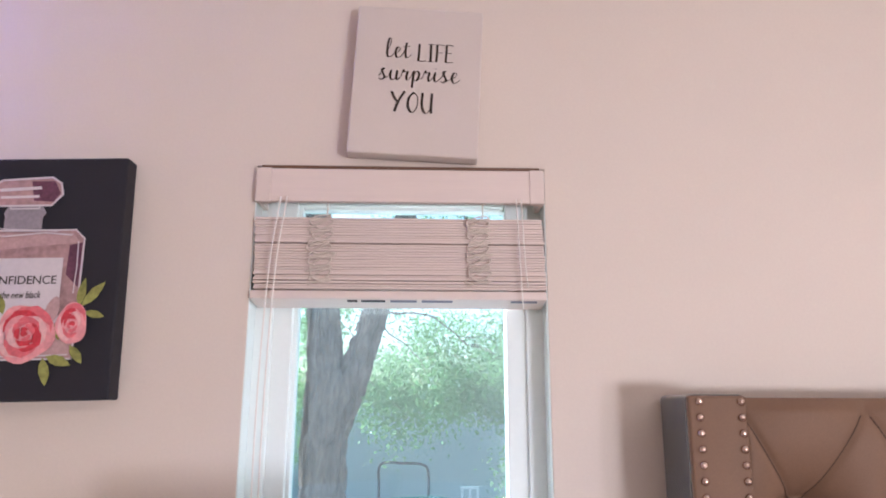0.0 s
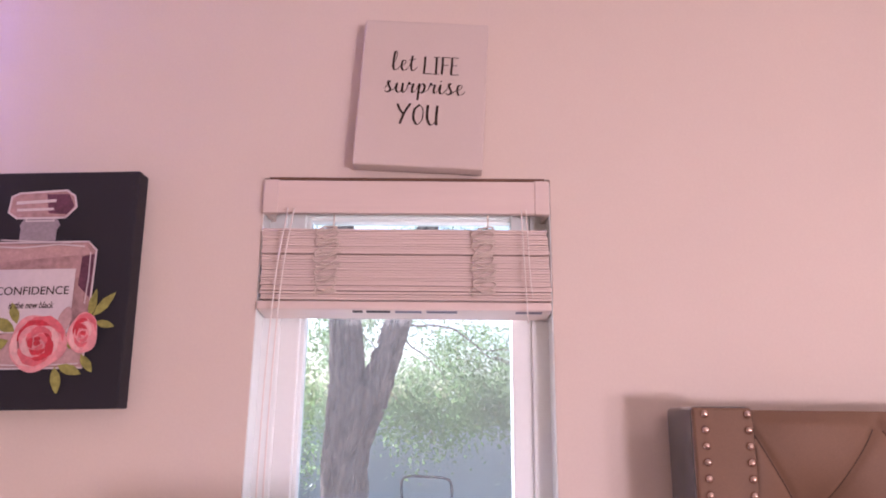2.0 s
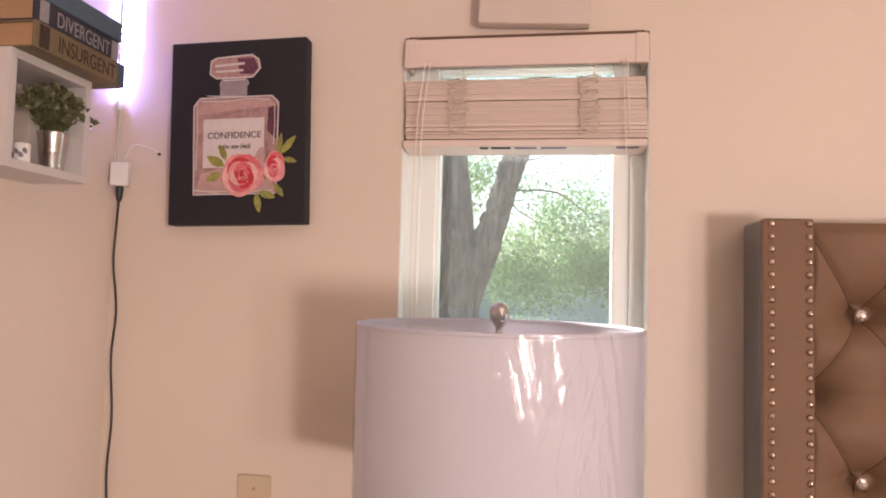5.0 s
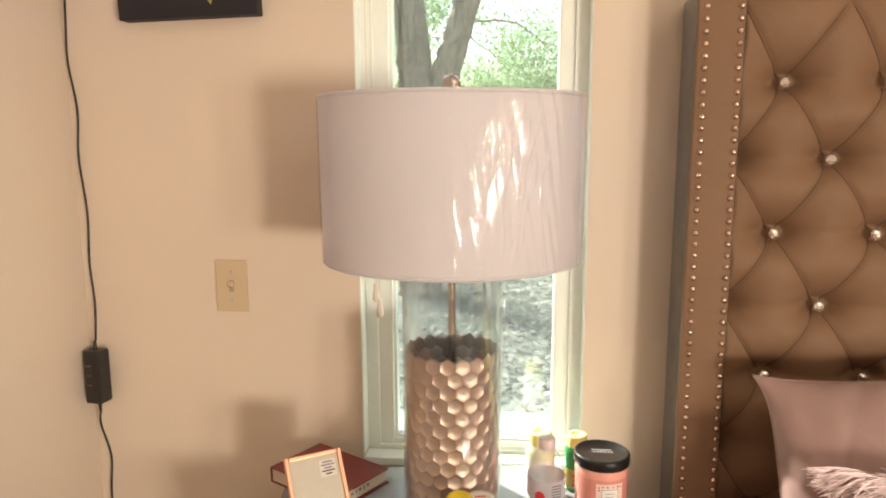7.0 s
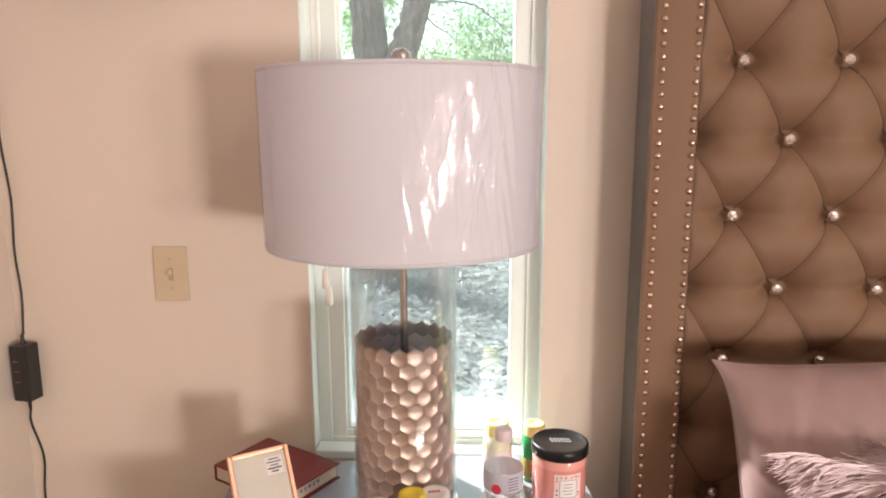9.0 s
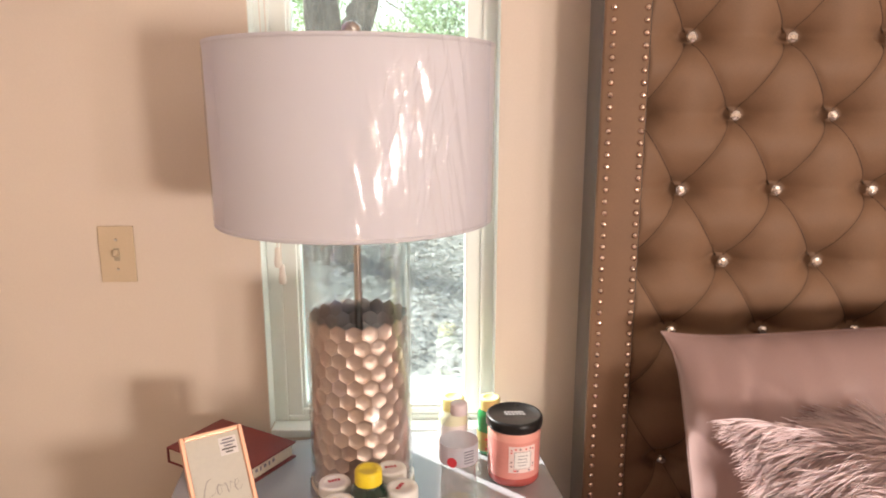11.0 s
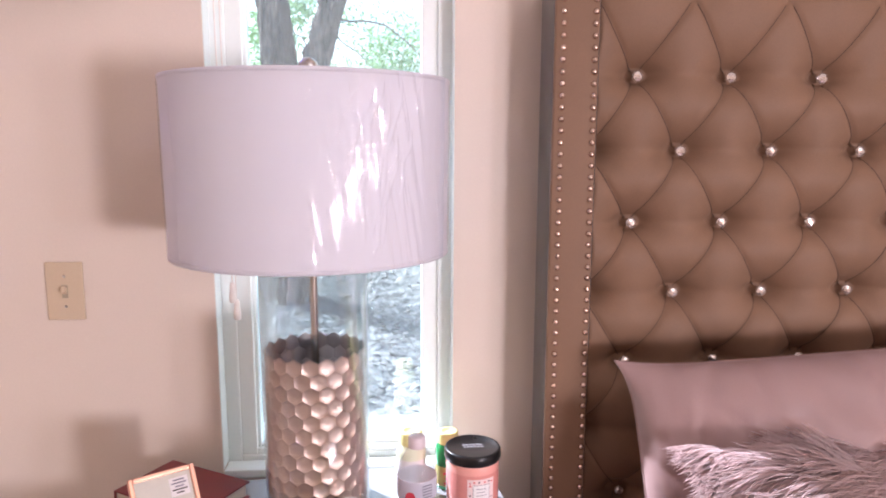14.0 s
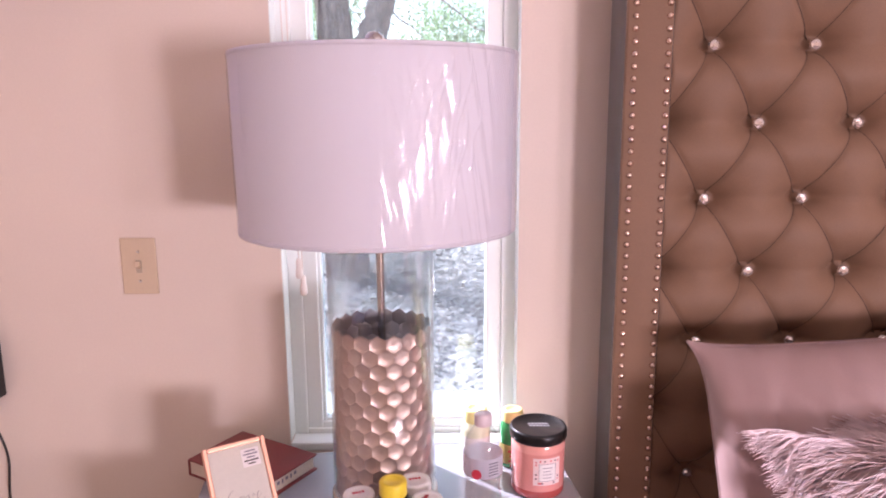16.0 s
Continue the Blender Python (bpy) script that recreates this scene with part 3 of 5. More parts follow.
def perfume_canvas():
    d = 0.034
    c = canvas("perfume_canvas", pose(-0.602, 1.181, 1.8695, 0, -1.4, 0), 0.291, 0.378, d, BLACKC, "black canvas print of a perfume bottle with pink roses")
    y = -d / 2
    n = [0]

    def lay(name, outline, mt, label=""):
        n[0] += 1
        return part(name, flat(outline, y - 0.0007 * n[0] ** 0.6 - 0.0004, 0.0004), mt, c, label)

    def line(pts, wd, mt=P_WHITE):
        n[0] += 1
        bm = bmesh.new()
        for (xa, za), (xb, zb) in zip(pts, pts[1:]):
            dx, dz = xb - xa, zb - za
            ln = math.hypot(dx, dz)
            nx, nz = -dz / ln * wd / 2, dx / ln * wd / 2
            ex, ez = dx / ln * wd * 0.4, dz / ln * wd * 0.4
            flat([(xa + nx - ex, za + nz - ez), (xa - nx - ex, za - nz - ez), (xb - nx + ex, zb - nz + ez), (xb + nx + ex, zb + nz + ez)], y - 0.0007 * n[0] ** 0.6 - 0.0004, 0.0004, bm)
        part("painted_outline", bm, mt, c)

    body = [(-0.089, -0.128), (0.087, -0.128), (0.090, 0.056), (0.076, 0.070), (-0.078, 0.070), (-0.092, 0.054)]
    lay("painted_bottle", body, P_MAUVE)
    lay("painted_wash", [(-0.085, -0.124), (0.082, -0.124), (0.07, -0.075), (-0.02, -0.07), (-0.075, -0.085)], P_BLUSH)
    lay("painted_wash", [(-0.086, 0.036), (0.03, 0.046), (0.084, 0.05), (0.07, 0.066), (-0.074, 0.066)], P_BLUSH)
    lay("painted_shadow", [(0.066, 0.0), (0.086, -0.02), (0.087, 0.05), (0.068, 0.046)], P_PLUM)
    lay("painted_neck", [(-0.036, 0.068), (0.022, 0.068), (0.022, 0.104), (-0.036, 0.104)], P_GREY)
    lay("painted_collar", [(-0.038, 0.098), (-0.032, 0.110), (0.020, 0.110), (0.027, 0.098), (0.02, 0.088), (-0.034, 0.088)], P_GREY)
    stopper = [(-0.058, 0.120), (-0.044, 0.110), (0.034, 0.110), (0.050, 0.128), (0.046, 0.146), (0.032, 0.156), (-0.044, 0.152), (-0.056, 0.146)]
    lay("painted_stopper", stopper, P_MAUVE)
    lay("painted_shadow", [(0.006, 0.118), (0.036, 0.116), (0.046, 0.130), (0.036, 0.150), (0.0, 0.150)], P_PLUM)
    line([(-0.046, 0.136), (0.014, 0.139)], 0.005)
    line([(-0.044, 0.124), (0.012, 0.125)], 0.004)
    line(body + body[:1], 0.0026)
    line(stopper + stopper[:1], 0.003)
    line([(-0.028, 0.110), (-0.028, 0.105), (0.016, 0.105), (0.016, 0.111)], 0.0022)
    line([(-0.076, 0.064), (-0.03, 0.061), (0.03, 0.066), (0.07, 0.062)], 0.0022)
    line([(-0.086, -0.12), (0.0, -0.124), (0.08, -0.122)], 0.002)
    lay("painted_label", rect(-0.070, 0.061, -0.074, 0.026), P_WHITE)
    zt = y - 0.0007 * (n[0] + 1) ** 0.6 - 0.0008
    lettering("CONFIDENCE", 0.0128, 0.114, INK, c, pose(-0.003, zt, -0.0145), bold=0.004)
    lettering("is the new black", 0.0105, 0.070, INK, c, pose(-0.002, zt, -0.036), shear=0.25, bold=0.004)
    for cx, cz, ln, wd, tn in ((-0.022, -0.072, 0.045, 0.020, 150), (-0.03, -0.085, 0.035, 0.018, 205), (-0.02, -0.06, 0.036, 0.015, 110), (0.09, -0.052, 0.046, 0.013, 80), (0.095, -0.05, 0.05, 0.015, 48), (0.10, -0.058, 0.032, 0.012, -15), (0.046, -0.126, 0.042, 0.016, -80), (0.05, -0.124, 0.04, 0.016, -20), (0.03, -0.122, 0.034, 0.013, 195), (0.084, -0.108, 0.034, 0.014, -55), (0.066, -0.10, 0.03, 0.016, 95)):
        lay("painted_leaf", leaf_outline(cx, cz, ln, wd, radians(tn)), P_LEAF)
    lay("painted_bud", oval(0.052, -0.058, 0.010, 0.024, wob=0.03, seed=8, turn=-0.3), P_BLUSH)
    def crescent(cx, cz, rad, wide, a0, a1, seed):
        """A brushed petal: a curved stroke, fat in its middle and thin at both ends."""
        rr, m = random.Random(seed), 9
        wob = [rr.uniform(-0.12, 0.12) * wide for _ in range(2 * m)]
        outer = [(a0 + (a1 - a0) * i / (m - 1), rad + wide * math.sin(math.pi * i / (m - 1)) ** 0.7 * 0.5 + wob[i] * (0 < i < m - 1)) for i in range(m)]
        inner = [(a0 + (a1 - a0) * i / (m - 1), rad - wide * math.sin(math.pi * i / (m - 1)) ** 0.7 * 0.5 + wob[m + i]) for i in range(m - 2, 0, -1)]
        return [(cx + r * math.cos(a), cz + r * math.sin(a)) for a, r in outer + inner]

    def rose(cx, cz, size, squeeze, seed, petals):
        rr = random.Random(seed)
        lay("painted_petal", [(cx + (x - cx) * squeeze, z) for x, z in oval(cx, cz, size, size * 0.98, wob=0.05, seed=seed)], P_PINK)
        for k in range(petals):
            f = k / (petals - 1)
            a = k * 2.4 + rr.uniform(-0.3, 0.3)
            o = crescent(cx, cz, size * (0.84 - 0.68 * f), size * (0.30 - 0.16 * f), a, a + 2.2 - 0.5 * f, seed * 40 + k)
            lay("painted_petal", [(cx + (x - cx) * squeeze, z) for x, z in o], (P_ROSE, P_PALE, P_PINK, P_RED)[k % 4] if f < 0.6 else (P_RED, P_ROSE)[k % 2])
        lay("painted_petal", oval(cx, cz, size * 0.12, size * 0.10, 12, 0, 0.08, seed), P_RED)

    rose(0.016, -0.090, 0.044, 1.0, 3, 17)
    rose(0.085, -0.076, 0.032, 0.72, 5, 11)
    for (xa, za), (xb, zb), wd in (((-0.082, 0.058), (-0.082, -0.08), 0.0018), ((-0.06, 0.073), (0.05, 0.067), 0.0016), ((-0.088, -0.118), (-0.03, -0.128), 0.0016), ((0.084, 0.05), (0.083, -0.03), 0.0016)):
        line([(xa, za), ((xa + xb) / 2 + 0.0015, (za + zb) / 2), (xb, zb)], wd)


perfume_canvas()


# ---- light switch ----
def light_switch():
    s = thing("light_switch", pose(-0.548, 1.2, 1.123), "ivory toggle light switch plate screwed to the wall", "switch")
    part("plate", box((0.070, 0.006, 0.1143), (0, -0.003, 0), 0.0022), IVORY, s)
    # darker ivory on a raised patch stands in for the slot's inner shade
    part("toggle_slot", box((0.011, 0.0012, 0.026), (0, -0.0064, 0)), surf("ivory_shade", (0.40, 0.33, 0.24), 0.5, var=0.05, bump=0), s)
    part("toggle", box((0.0085, 0.014, 0.012), (0, -0.010, 0.003), 0.0015, Matrix.Rotation(radians(-25), 4, "X")), IVORY, s)
    for z in (-0.030, 0.030):
        part("screw", lathe([(0, 0.0016), (0.0026, 0.0012), (0.0032, 0)], 12), NICKEL, s).matrix_basis = pose(0, -0.006, z, 90, 0, 0)


light_switch()


# ---- headboard and bed ----
BX, BZ = 0.1835, 0.1395


def headboard():
    h = thing("headboard", pose(0.352, 1.2, 0.28), "tall taupe tufted leather headboard with crystal buttons and nail trim", "headboard")
    ox, oy, oz = 0.352, 1.2, 0.28
    top = 1.690 - oz
    x_in, x_end = 0.456 - ox, 1.95 - ox
    part("back_panel", box((x_end + 0.05, 0.045, top - 0.01), ((x_end + 0.05) / 2 + 0.03, -0.030, (top - 0.01) / 2), 0.004), LEATHER_SIDE, h)

    def wing(cx):
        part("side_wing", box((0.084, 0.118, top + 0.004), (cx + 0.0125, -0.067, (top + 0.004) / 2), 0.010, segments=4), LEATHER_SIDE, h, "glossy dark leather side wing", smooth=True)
        part("trim_band", box((0.081, 0.010, top + 0.002), (cx + 0.010, -0.1255, (top + 0.002) / 2), 0.0045, segments=3), LEATHER, h, smooth=True)

    wing(0.054)
    wing(x_end + 0.046)
    nx, nz = 430, 380
    xs = np.linspace(x_in - 0.004, x_end + 0.004, nx)
    zs = np.linspace(0.02, top, nz)
    def tuft(X, Z):
        """How far the padding stands out from the wall at a place."""
        wx, wz = X + ox - 0.550, Z + oz - 1.536
        p, q = wx / BX + wz / (2 * BZ), wx / BX - wz / (2 * BZ)
        p2 = p + 0.034 * np.abs(np.sin(np.pi * q))
        q2 = q + 0.012 * np.abs(np.sin(np.pi * p))
        dp, dq = np.abs(p2 - np.round(p2)), np.abs(q2 - np.round(q2))
        pit = 0.0
        for row in (np.floor(wz / BZ), np.floor(wz / BZ) + 1):
            half = np.mod(row, 2) / 2
            for col in (np.floor(wx / BX - half), np.floor(wx / BX - half) + 1):
                up = wz - row * BZ
                rb = np.hypot((wx - (col + half) * BX) * 0.62, np.where(up > 0, up * 0.80, up * 1.30))
                pit = pit + np.where(row <= 0, 0.78 * np.exp(-((rb / 0.041) ** 1.5)) + 0.24 * np.exp(-((rb / 0.019) ** 2.2)) + 0.16 * np.exp(-((up - 0.004) / 0.011) ** 2 - np.abs(wx - (col + half) * BX) / 0.045), 0.12 * np.exp(-((rb / 0.03) ** 2)))
        crease = np.exp(-(dp / 0.027) ** 1.2) + np.exp(-(dq / 0.027) ** 1.2)
        bulge = (np.abs(np.sin(np.pi * p2)) * np.abs(np.sin(np.pi * q2))) ** 0.8
        edge = np.clip((X - x_in) / 0.012, 0, 1) * np.clip((x_end - X) / 0.012, 0, 1) * np.clip((top - Z) / 0.018, 0, 1)
        return np.maximum(0.0530, 0.090 + edge * (0.018 + 0.007 * bulge - 0.0045 * np.minimum(crease, 1.2) - 0.064 * pit))

    X, Z = np.meshgrid(xs, zs)
    depth = tuft(X, Z)
    verts = np.stack([X, -depth, Z], -1).reshape(-1, 3)
    idx = np.arange(nx * nz).reshape(nz, nx)
    faces = np.stack([idx[:-1, :-1], idx[:-1, 1:], idx[1:, 1:], idx[1:, :-1]], -1).reshape(-1, 4)
    me = bpy.data.meshes.new("tufted_panel")
    me.from_pydata(verts.tolist(), [], faces.tolist())
    me.update()
    o = mesh_object("tufted_panel", me, LEATHER, True)
    o.parent = h
    # dark seam tubes run in the creases from button to button
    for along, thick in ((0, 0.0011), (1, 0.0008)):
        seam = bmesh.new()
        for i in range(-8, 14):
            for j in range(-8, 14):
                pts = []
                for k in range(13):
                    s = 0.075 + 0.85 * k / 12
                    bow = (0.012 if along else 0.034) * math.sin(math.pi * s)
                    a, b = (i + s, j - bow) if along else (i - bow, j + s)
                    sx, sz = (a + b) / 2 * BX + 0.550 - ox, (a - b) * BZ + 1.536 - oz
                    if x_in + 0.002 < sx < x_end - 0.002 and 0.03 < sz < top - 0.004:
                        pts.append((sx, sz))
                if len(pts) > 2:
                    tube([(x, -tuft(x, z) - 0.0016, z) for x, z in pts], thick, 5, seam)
        part("stitching", seam, SEAM_DARK, h, "dark seam lines in the creases", smooth=True, kind="stuff")
    nail = part("nail", lathe([(0.0057, 0), (0.0055, 0.002), (0.0043, 0.0038), (0.0022, 0.0048), (0, 0.0052)], 14), NAILHEAD, h, smooth=True)
    gem = bmesh.new()
    rings = []
    for r, z, n, twist in ((0.0, -0.016, 0, 0), (0.0025, -0.015, 10, 0), (0.0025, -0.004, 10, 0), (0.0112, 0.0, 10, 0), (0.0122, 0.0028, 10, 0.5), (0.0098, 0.0066, 10, 0), (0.0042, 0.0094, 10, 0.5)):
        rings.append([gem.verts.new((r * math.cos(2 * math.pi * (k + twist) / 10), r * math.sin(2 * math.pi * (k + twist) / 10), z)) for k in range(n)] if n else [gem.verts.new((0, 0, z))])
    for k in range(10):
        gem.faces.new((rings[0][0], rings[1][(k + 1) % 10], rings[1][k]))
    for a, c in zip(rings[1:], rings[2:]):
        for k in range(10):
            gem.faces.new((a[k], a[(k + 1) % 10], c[k]))
            gem.faces.new((a[(k + 1) % 10], c[(k + 1) % 10], c[k]))
    gem.faces.new(rings[-1])
    crystal = part("crystal_button", gem, GEM, h)
    used = [False, False]

    def put(src, m, which):
        if used[which]:
            return copy_part(src, m)
        used[which] = True
        src.matrix_basis = m
        return src

    def copy_part(src, m):
        c = src.copy()
        scene.collection.objects.link(c)
        c.matrix_basis = m
        for k in src.children:
            kc = k.copy()
            scene.collection.objects.link(kc)
            kc.parent = c
        return c

    for x in (0.391 - ox, 0.449 - ox):
        for k in range(58):
            put(nail, Matrix.Translation((x, -0.1302, 1.6835 - oz - 0.0209 * k)) @ Matrix.Rotation(radians(90), 4, "X"), 0)
    for r in range(0, -7, -1):
        for k in range(9):
            x = 0.550 + BX * (k + (0.5 if r % 2 else 0)) - ox
            if x < x_end - 0.03:
                put(crystal, Matrix.Translation((x, -0.0690, 1.536 - oz + BZ * r)) @ Matrix.Rotation(radians(90), 4, "X") @ Matrix.Rotation(radians(9 * math.sin(5.1 * k + 2.3 * r)), 4, "Y") @ Matrix.Rotation(0.7 * k + r, 4, "Z") @ Matrix.Scale(0.9, 4), 1)


headboard()


def bed():
    b = thing("bed", pose(1.18, 0.05, 0), "low bed with a mauve sheeted mattress", "bed")
    part("bed_base", box((1.50, 2.0, 0.28), (0, 0, 0.17), 0.02), LEATHER_SIDE, b)
    part("mattress", box((1.48, 2.0, 0.32), (0, 0, 0.47), 0.06, segments=5), SATIN, b, smooth=True)
    for x in (-0.68, 0.68):
        for y in (-0.9, 0.9):
            part("leg", box((0.06, 0.06, 0.04), (x, y, 0.016), 0.004), BLACKP, b)


bed()


def cushion_grid(w, h, t, n, pinch, seed, wrinkle, ear):
    """Front and back sheets of a stuffed cushion in its own x-z plane, thick along y."""
    u = np.sin(np.linspace(-1, 1, n) * math.pi / 2)
    U, V = np.meshgrid(u, u)
    X = w / 2 * U * (1 - pinch * (1 - np.abs(V) ** ear) * np.abs(U) ** 3)
    Z = h / 2 * V * (1 - pinch * (1 - np.abs(U) ** ear) * np.abs(V) ** 3)
    T = t / 2 * ((1 - np.abs(U) ** 2.6) * (1 - np.abs(V) ** 2.6)) ** 0.55
    W = np.zeros_like(T)
    for i in range(n):
        for j in range(n):
            x, z = X[i, j], Z[i, j]
            W[i, j] = noise.noise((x * 7 + seed, z * 5, seed)) * 0.6 + noise.noise((x * 22, z * 9 + seed, 2.0)) * 0.3
            # folds that run in from the corners
            W[i, j] += 0.55 * noise.noise((x * 9 + z * 5, z * 16 + x * 6, seed + 3.0)) - 0.5 * max(0.0, 1 - 4 * abs(noise.noise((x * 7 - z * 3, z * 5 + x * 5, seed + 6.0)))) ** 2 + 0.10 * noise.noise((x * 60, z * 24, seed)) + 0.7 * math.sin((x * 40 + z * 25)) * (abs(U[i, j]) * abs(V[i, j])) ** 3
    T = T + wrinkle * W * np.minimum(1, T / (t * 0.12))
    return X, Z, T


def pillow(name, m, w, h, t, label, n=110, pinch=0.07, seed=1, wrinkle=0.012, material=None, ear=6.0):
    p = thing(name, m, label, "pillow")
    X, Z, T = cushion_grid(w, h, t, n, pinch, seed, wrinkle, ear)
    front = np.stack([X, -T, Z], -1).reshape(-1, 3)
    back = np.stack([X, T * 0.8, Z], -1).reshape(-1, 3)
    idx = np.arange(n * n).reshape(n, n)
    f = np.stack([idx[:-1, :-1], idx[:-1, 1:], idx[1:, 1:], idx[1:, :-1]], -1).reshape(-1, 4)
    raw("cover", np.concatenate([front, back]), np.concatenate([f, f[:, ::-1] + n * n]).tolist(), material or SATIN, p, smooth=True)
    ringx = [(X[0, j], 0, Z[0, j]) for j in range(n)] + [(X[i, -1], 0, Z[i, -1]) for i in range(n)] + [(X[-1, j], 0, Z[-1, j]) for j in range(n - 1, -1, -1)] + [(X[i, 0], 0, Z[i, 0]) for i in range(n - 1, -1, -1)]
    pts = [ringx[0]] + [b for a, b in zip(ringx, ringx[1:]) if (Vector(a) - Vector(b)).length > 1e-5]
    part("seam", tube(pts, 0.0022, 6), material or SATIN, p, smooth=True)
    return p, (X, Z, T)


LEAN = 20.0
pillow("pillow", pose(0.8646, 0.907, 0.8435, -LEAN, -3.0, 0), 0.751, 0.434, 0.1865, "mauve satin bed pillow leaning on the tufted headboard")


def fur_pillow():
    p, (X, Z, T) = pillow("fur_cushion", pose(0.848, 0.735, 0.760, -44, 6, 6), 0.490, 0.384, 0.190, "shaggy mauve faux fur cushion in front of the pillow", n=50, seed=5, material=FURBASE)
    rng = np.random.default_rng(7)
    n = 20000
    gi = rng.uniform(0, 48.99, (n, 2))
    i, j = gi[:, 0].astype(int), gi[:, 1].astype(int)
    fi, fj = gi[:, 0] - i, gi[:, 1] - j

    def at(A):
        return A[i, j] * (1 - fi) * (1 - fj) + A[i + 1, j] * fi * (1 - fj) + A[i, j + 1] * (1 - fi) * fj + A[i + 1, j + 1] * fi * fj

    x, z, t = at(X), at(Z), at(T)
    root = np.stack([x, -t, z], -1)
    gTx = np.gradient(T, axis=1) / np.maximum(np.gradient(X, axis=1), 1e-4)
    gTz = np.gradient(T, axis=0) / np.maximum(np.gradient(Z, axis=0), 1e-4)
    nrm = np.stack([-at(gTx).clip(-2, 2), -np.ones(n), -at(gTz).clip(-2, 2)], -1)
    nrm /= np.linalg.norm(nrm, axis=1, keepdims=True)
    ang = np.array([noise.noise((a * 9, b * 9, 4.0)) * 0.85 + noise.noise((a * 30, b * 30, 9.0)) * 0.55 for a, b in zip(x, z)])
    ang = math.pi + 0.30 + ang + rng.normal(0, 0.07, n) + np.where(z > 0.13, -0.35, 0)
    comb = np.stack([np.cos(ang), np.zeros(n), np.sin(ang)], -1)
    ln = rng.uniform(0.050, 0.092, n)[:, None]
    lift = rng.uniform(0.05, 0.24, n)[:, None]
    curl = rng.normal(0, 0.13, n)[:, None]
    side = np.cross(nrm, comb)
    side /= np.linalg.norm(side, axis=1, keepdims=True)
    ks = np.array([0, 0.3, 0.6, 1.0])
    width = np.array([0.0012, 0.0014, 0.0011, 0.0003])
    V = []
    for k, wd in zip(ks, width):
        c = root + ln * (comb * k + nrm * (lift * k * (1.25 - 0.75 * k)) + side * curl * k * k) + np.array([0, 0, -0.012]) * k * k
        V += [c + side * wd, c - side * wd * 0.5 + nrm * wd, c - side * wd * 0.5 - nrm * wd * 0.6]
    V = np.stack(V, 1).reshape(-1, 3)
    base = (np.arange(n) * 12)[:, None, None]
    pat = np.array([[s * 3 + a, s * 3 + (a + 1) % 3, s * 3 + 3 + (a + 1) % 3, s * 3 + 3 + a] for s in range(3) for a in range(3)])
    F = (base + pat[None]).reshape(-1, 4)
    me = bpy.data.meshes.new("fur")
    me.from_pydata(V.tolist(), [], F.tolist())
    me.update()
    o = mesh_object("fur", me, FUR, True)
    o.parent = p
    tagged(o, "long shaggy mauve fur", kind="stuff")


fur_pillow()


# ---- nightstand ----
NS = pose(-0.036, 0.921, 0, 0, 0, 6.9)
NZ = 0.75


def nightstand():
    n = thing("nightstand", NS, "silver-grey lacquered nightstand crowded with bottles and a lamp", "nightstand")
    part("tabletop", box((0.675, 0.46, 0.022), (0, 0, NZ - 0.011), 0.003), TOP, n, smooth=False)
    part("body", box((0.645, 0.43, 0.56), (0, 0.005, NZ - 0.022 - 0.28), 0.004), TOP, n)
    for z in (0.32, 0.59):
        part("drawer_front", box((0.62, 0.016, 0.24), (0, -0.216, z), 0.003), TOP, n)
    for x in (-0.29, 0.29):
        for y in (-0.18, 0.18):
            part("leg", box((0.04, 0.04, 0.17), (x, y, 0.084), 0.004), TOP, n)


nightstand()


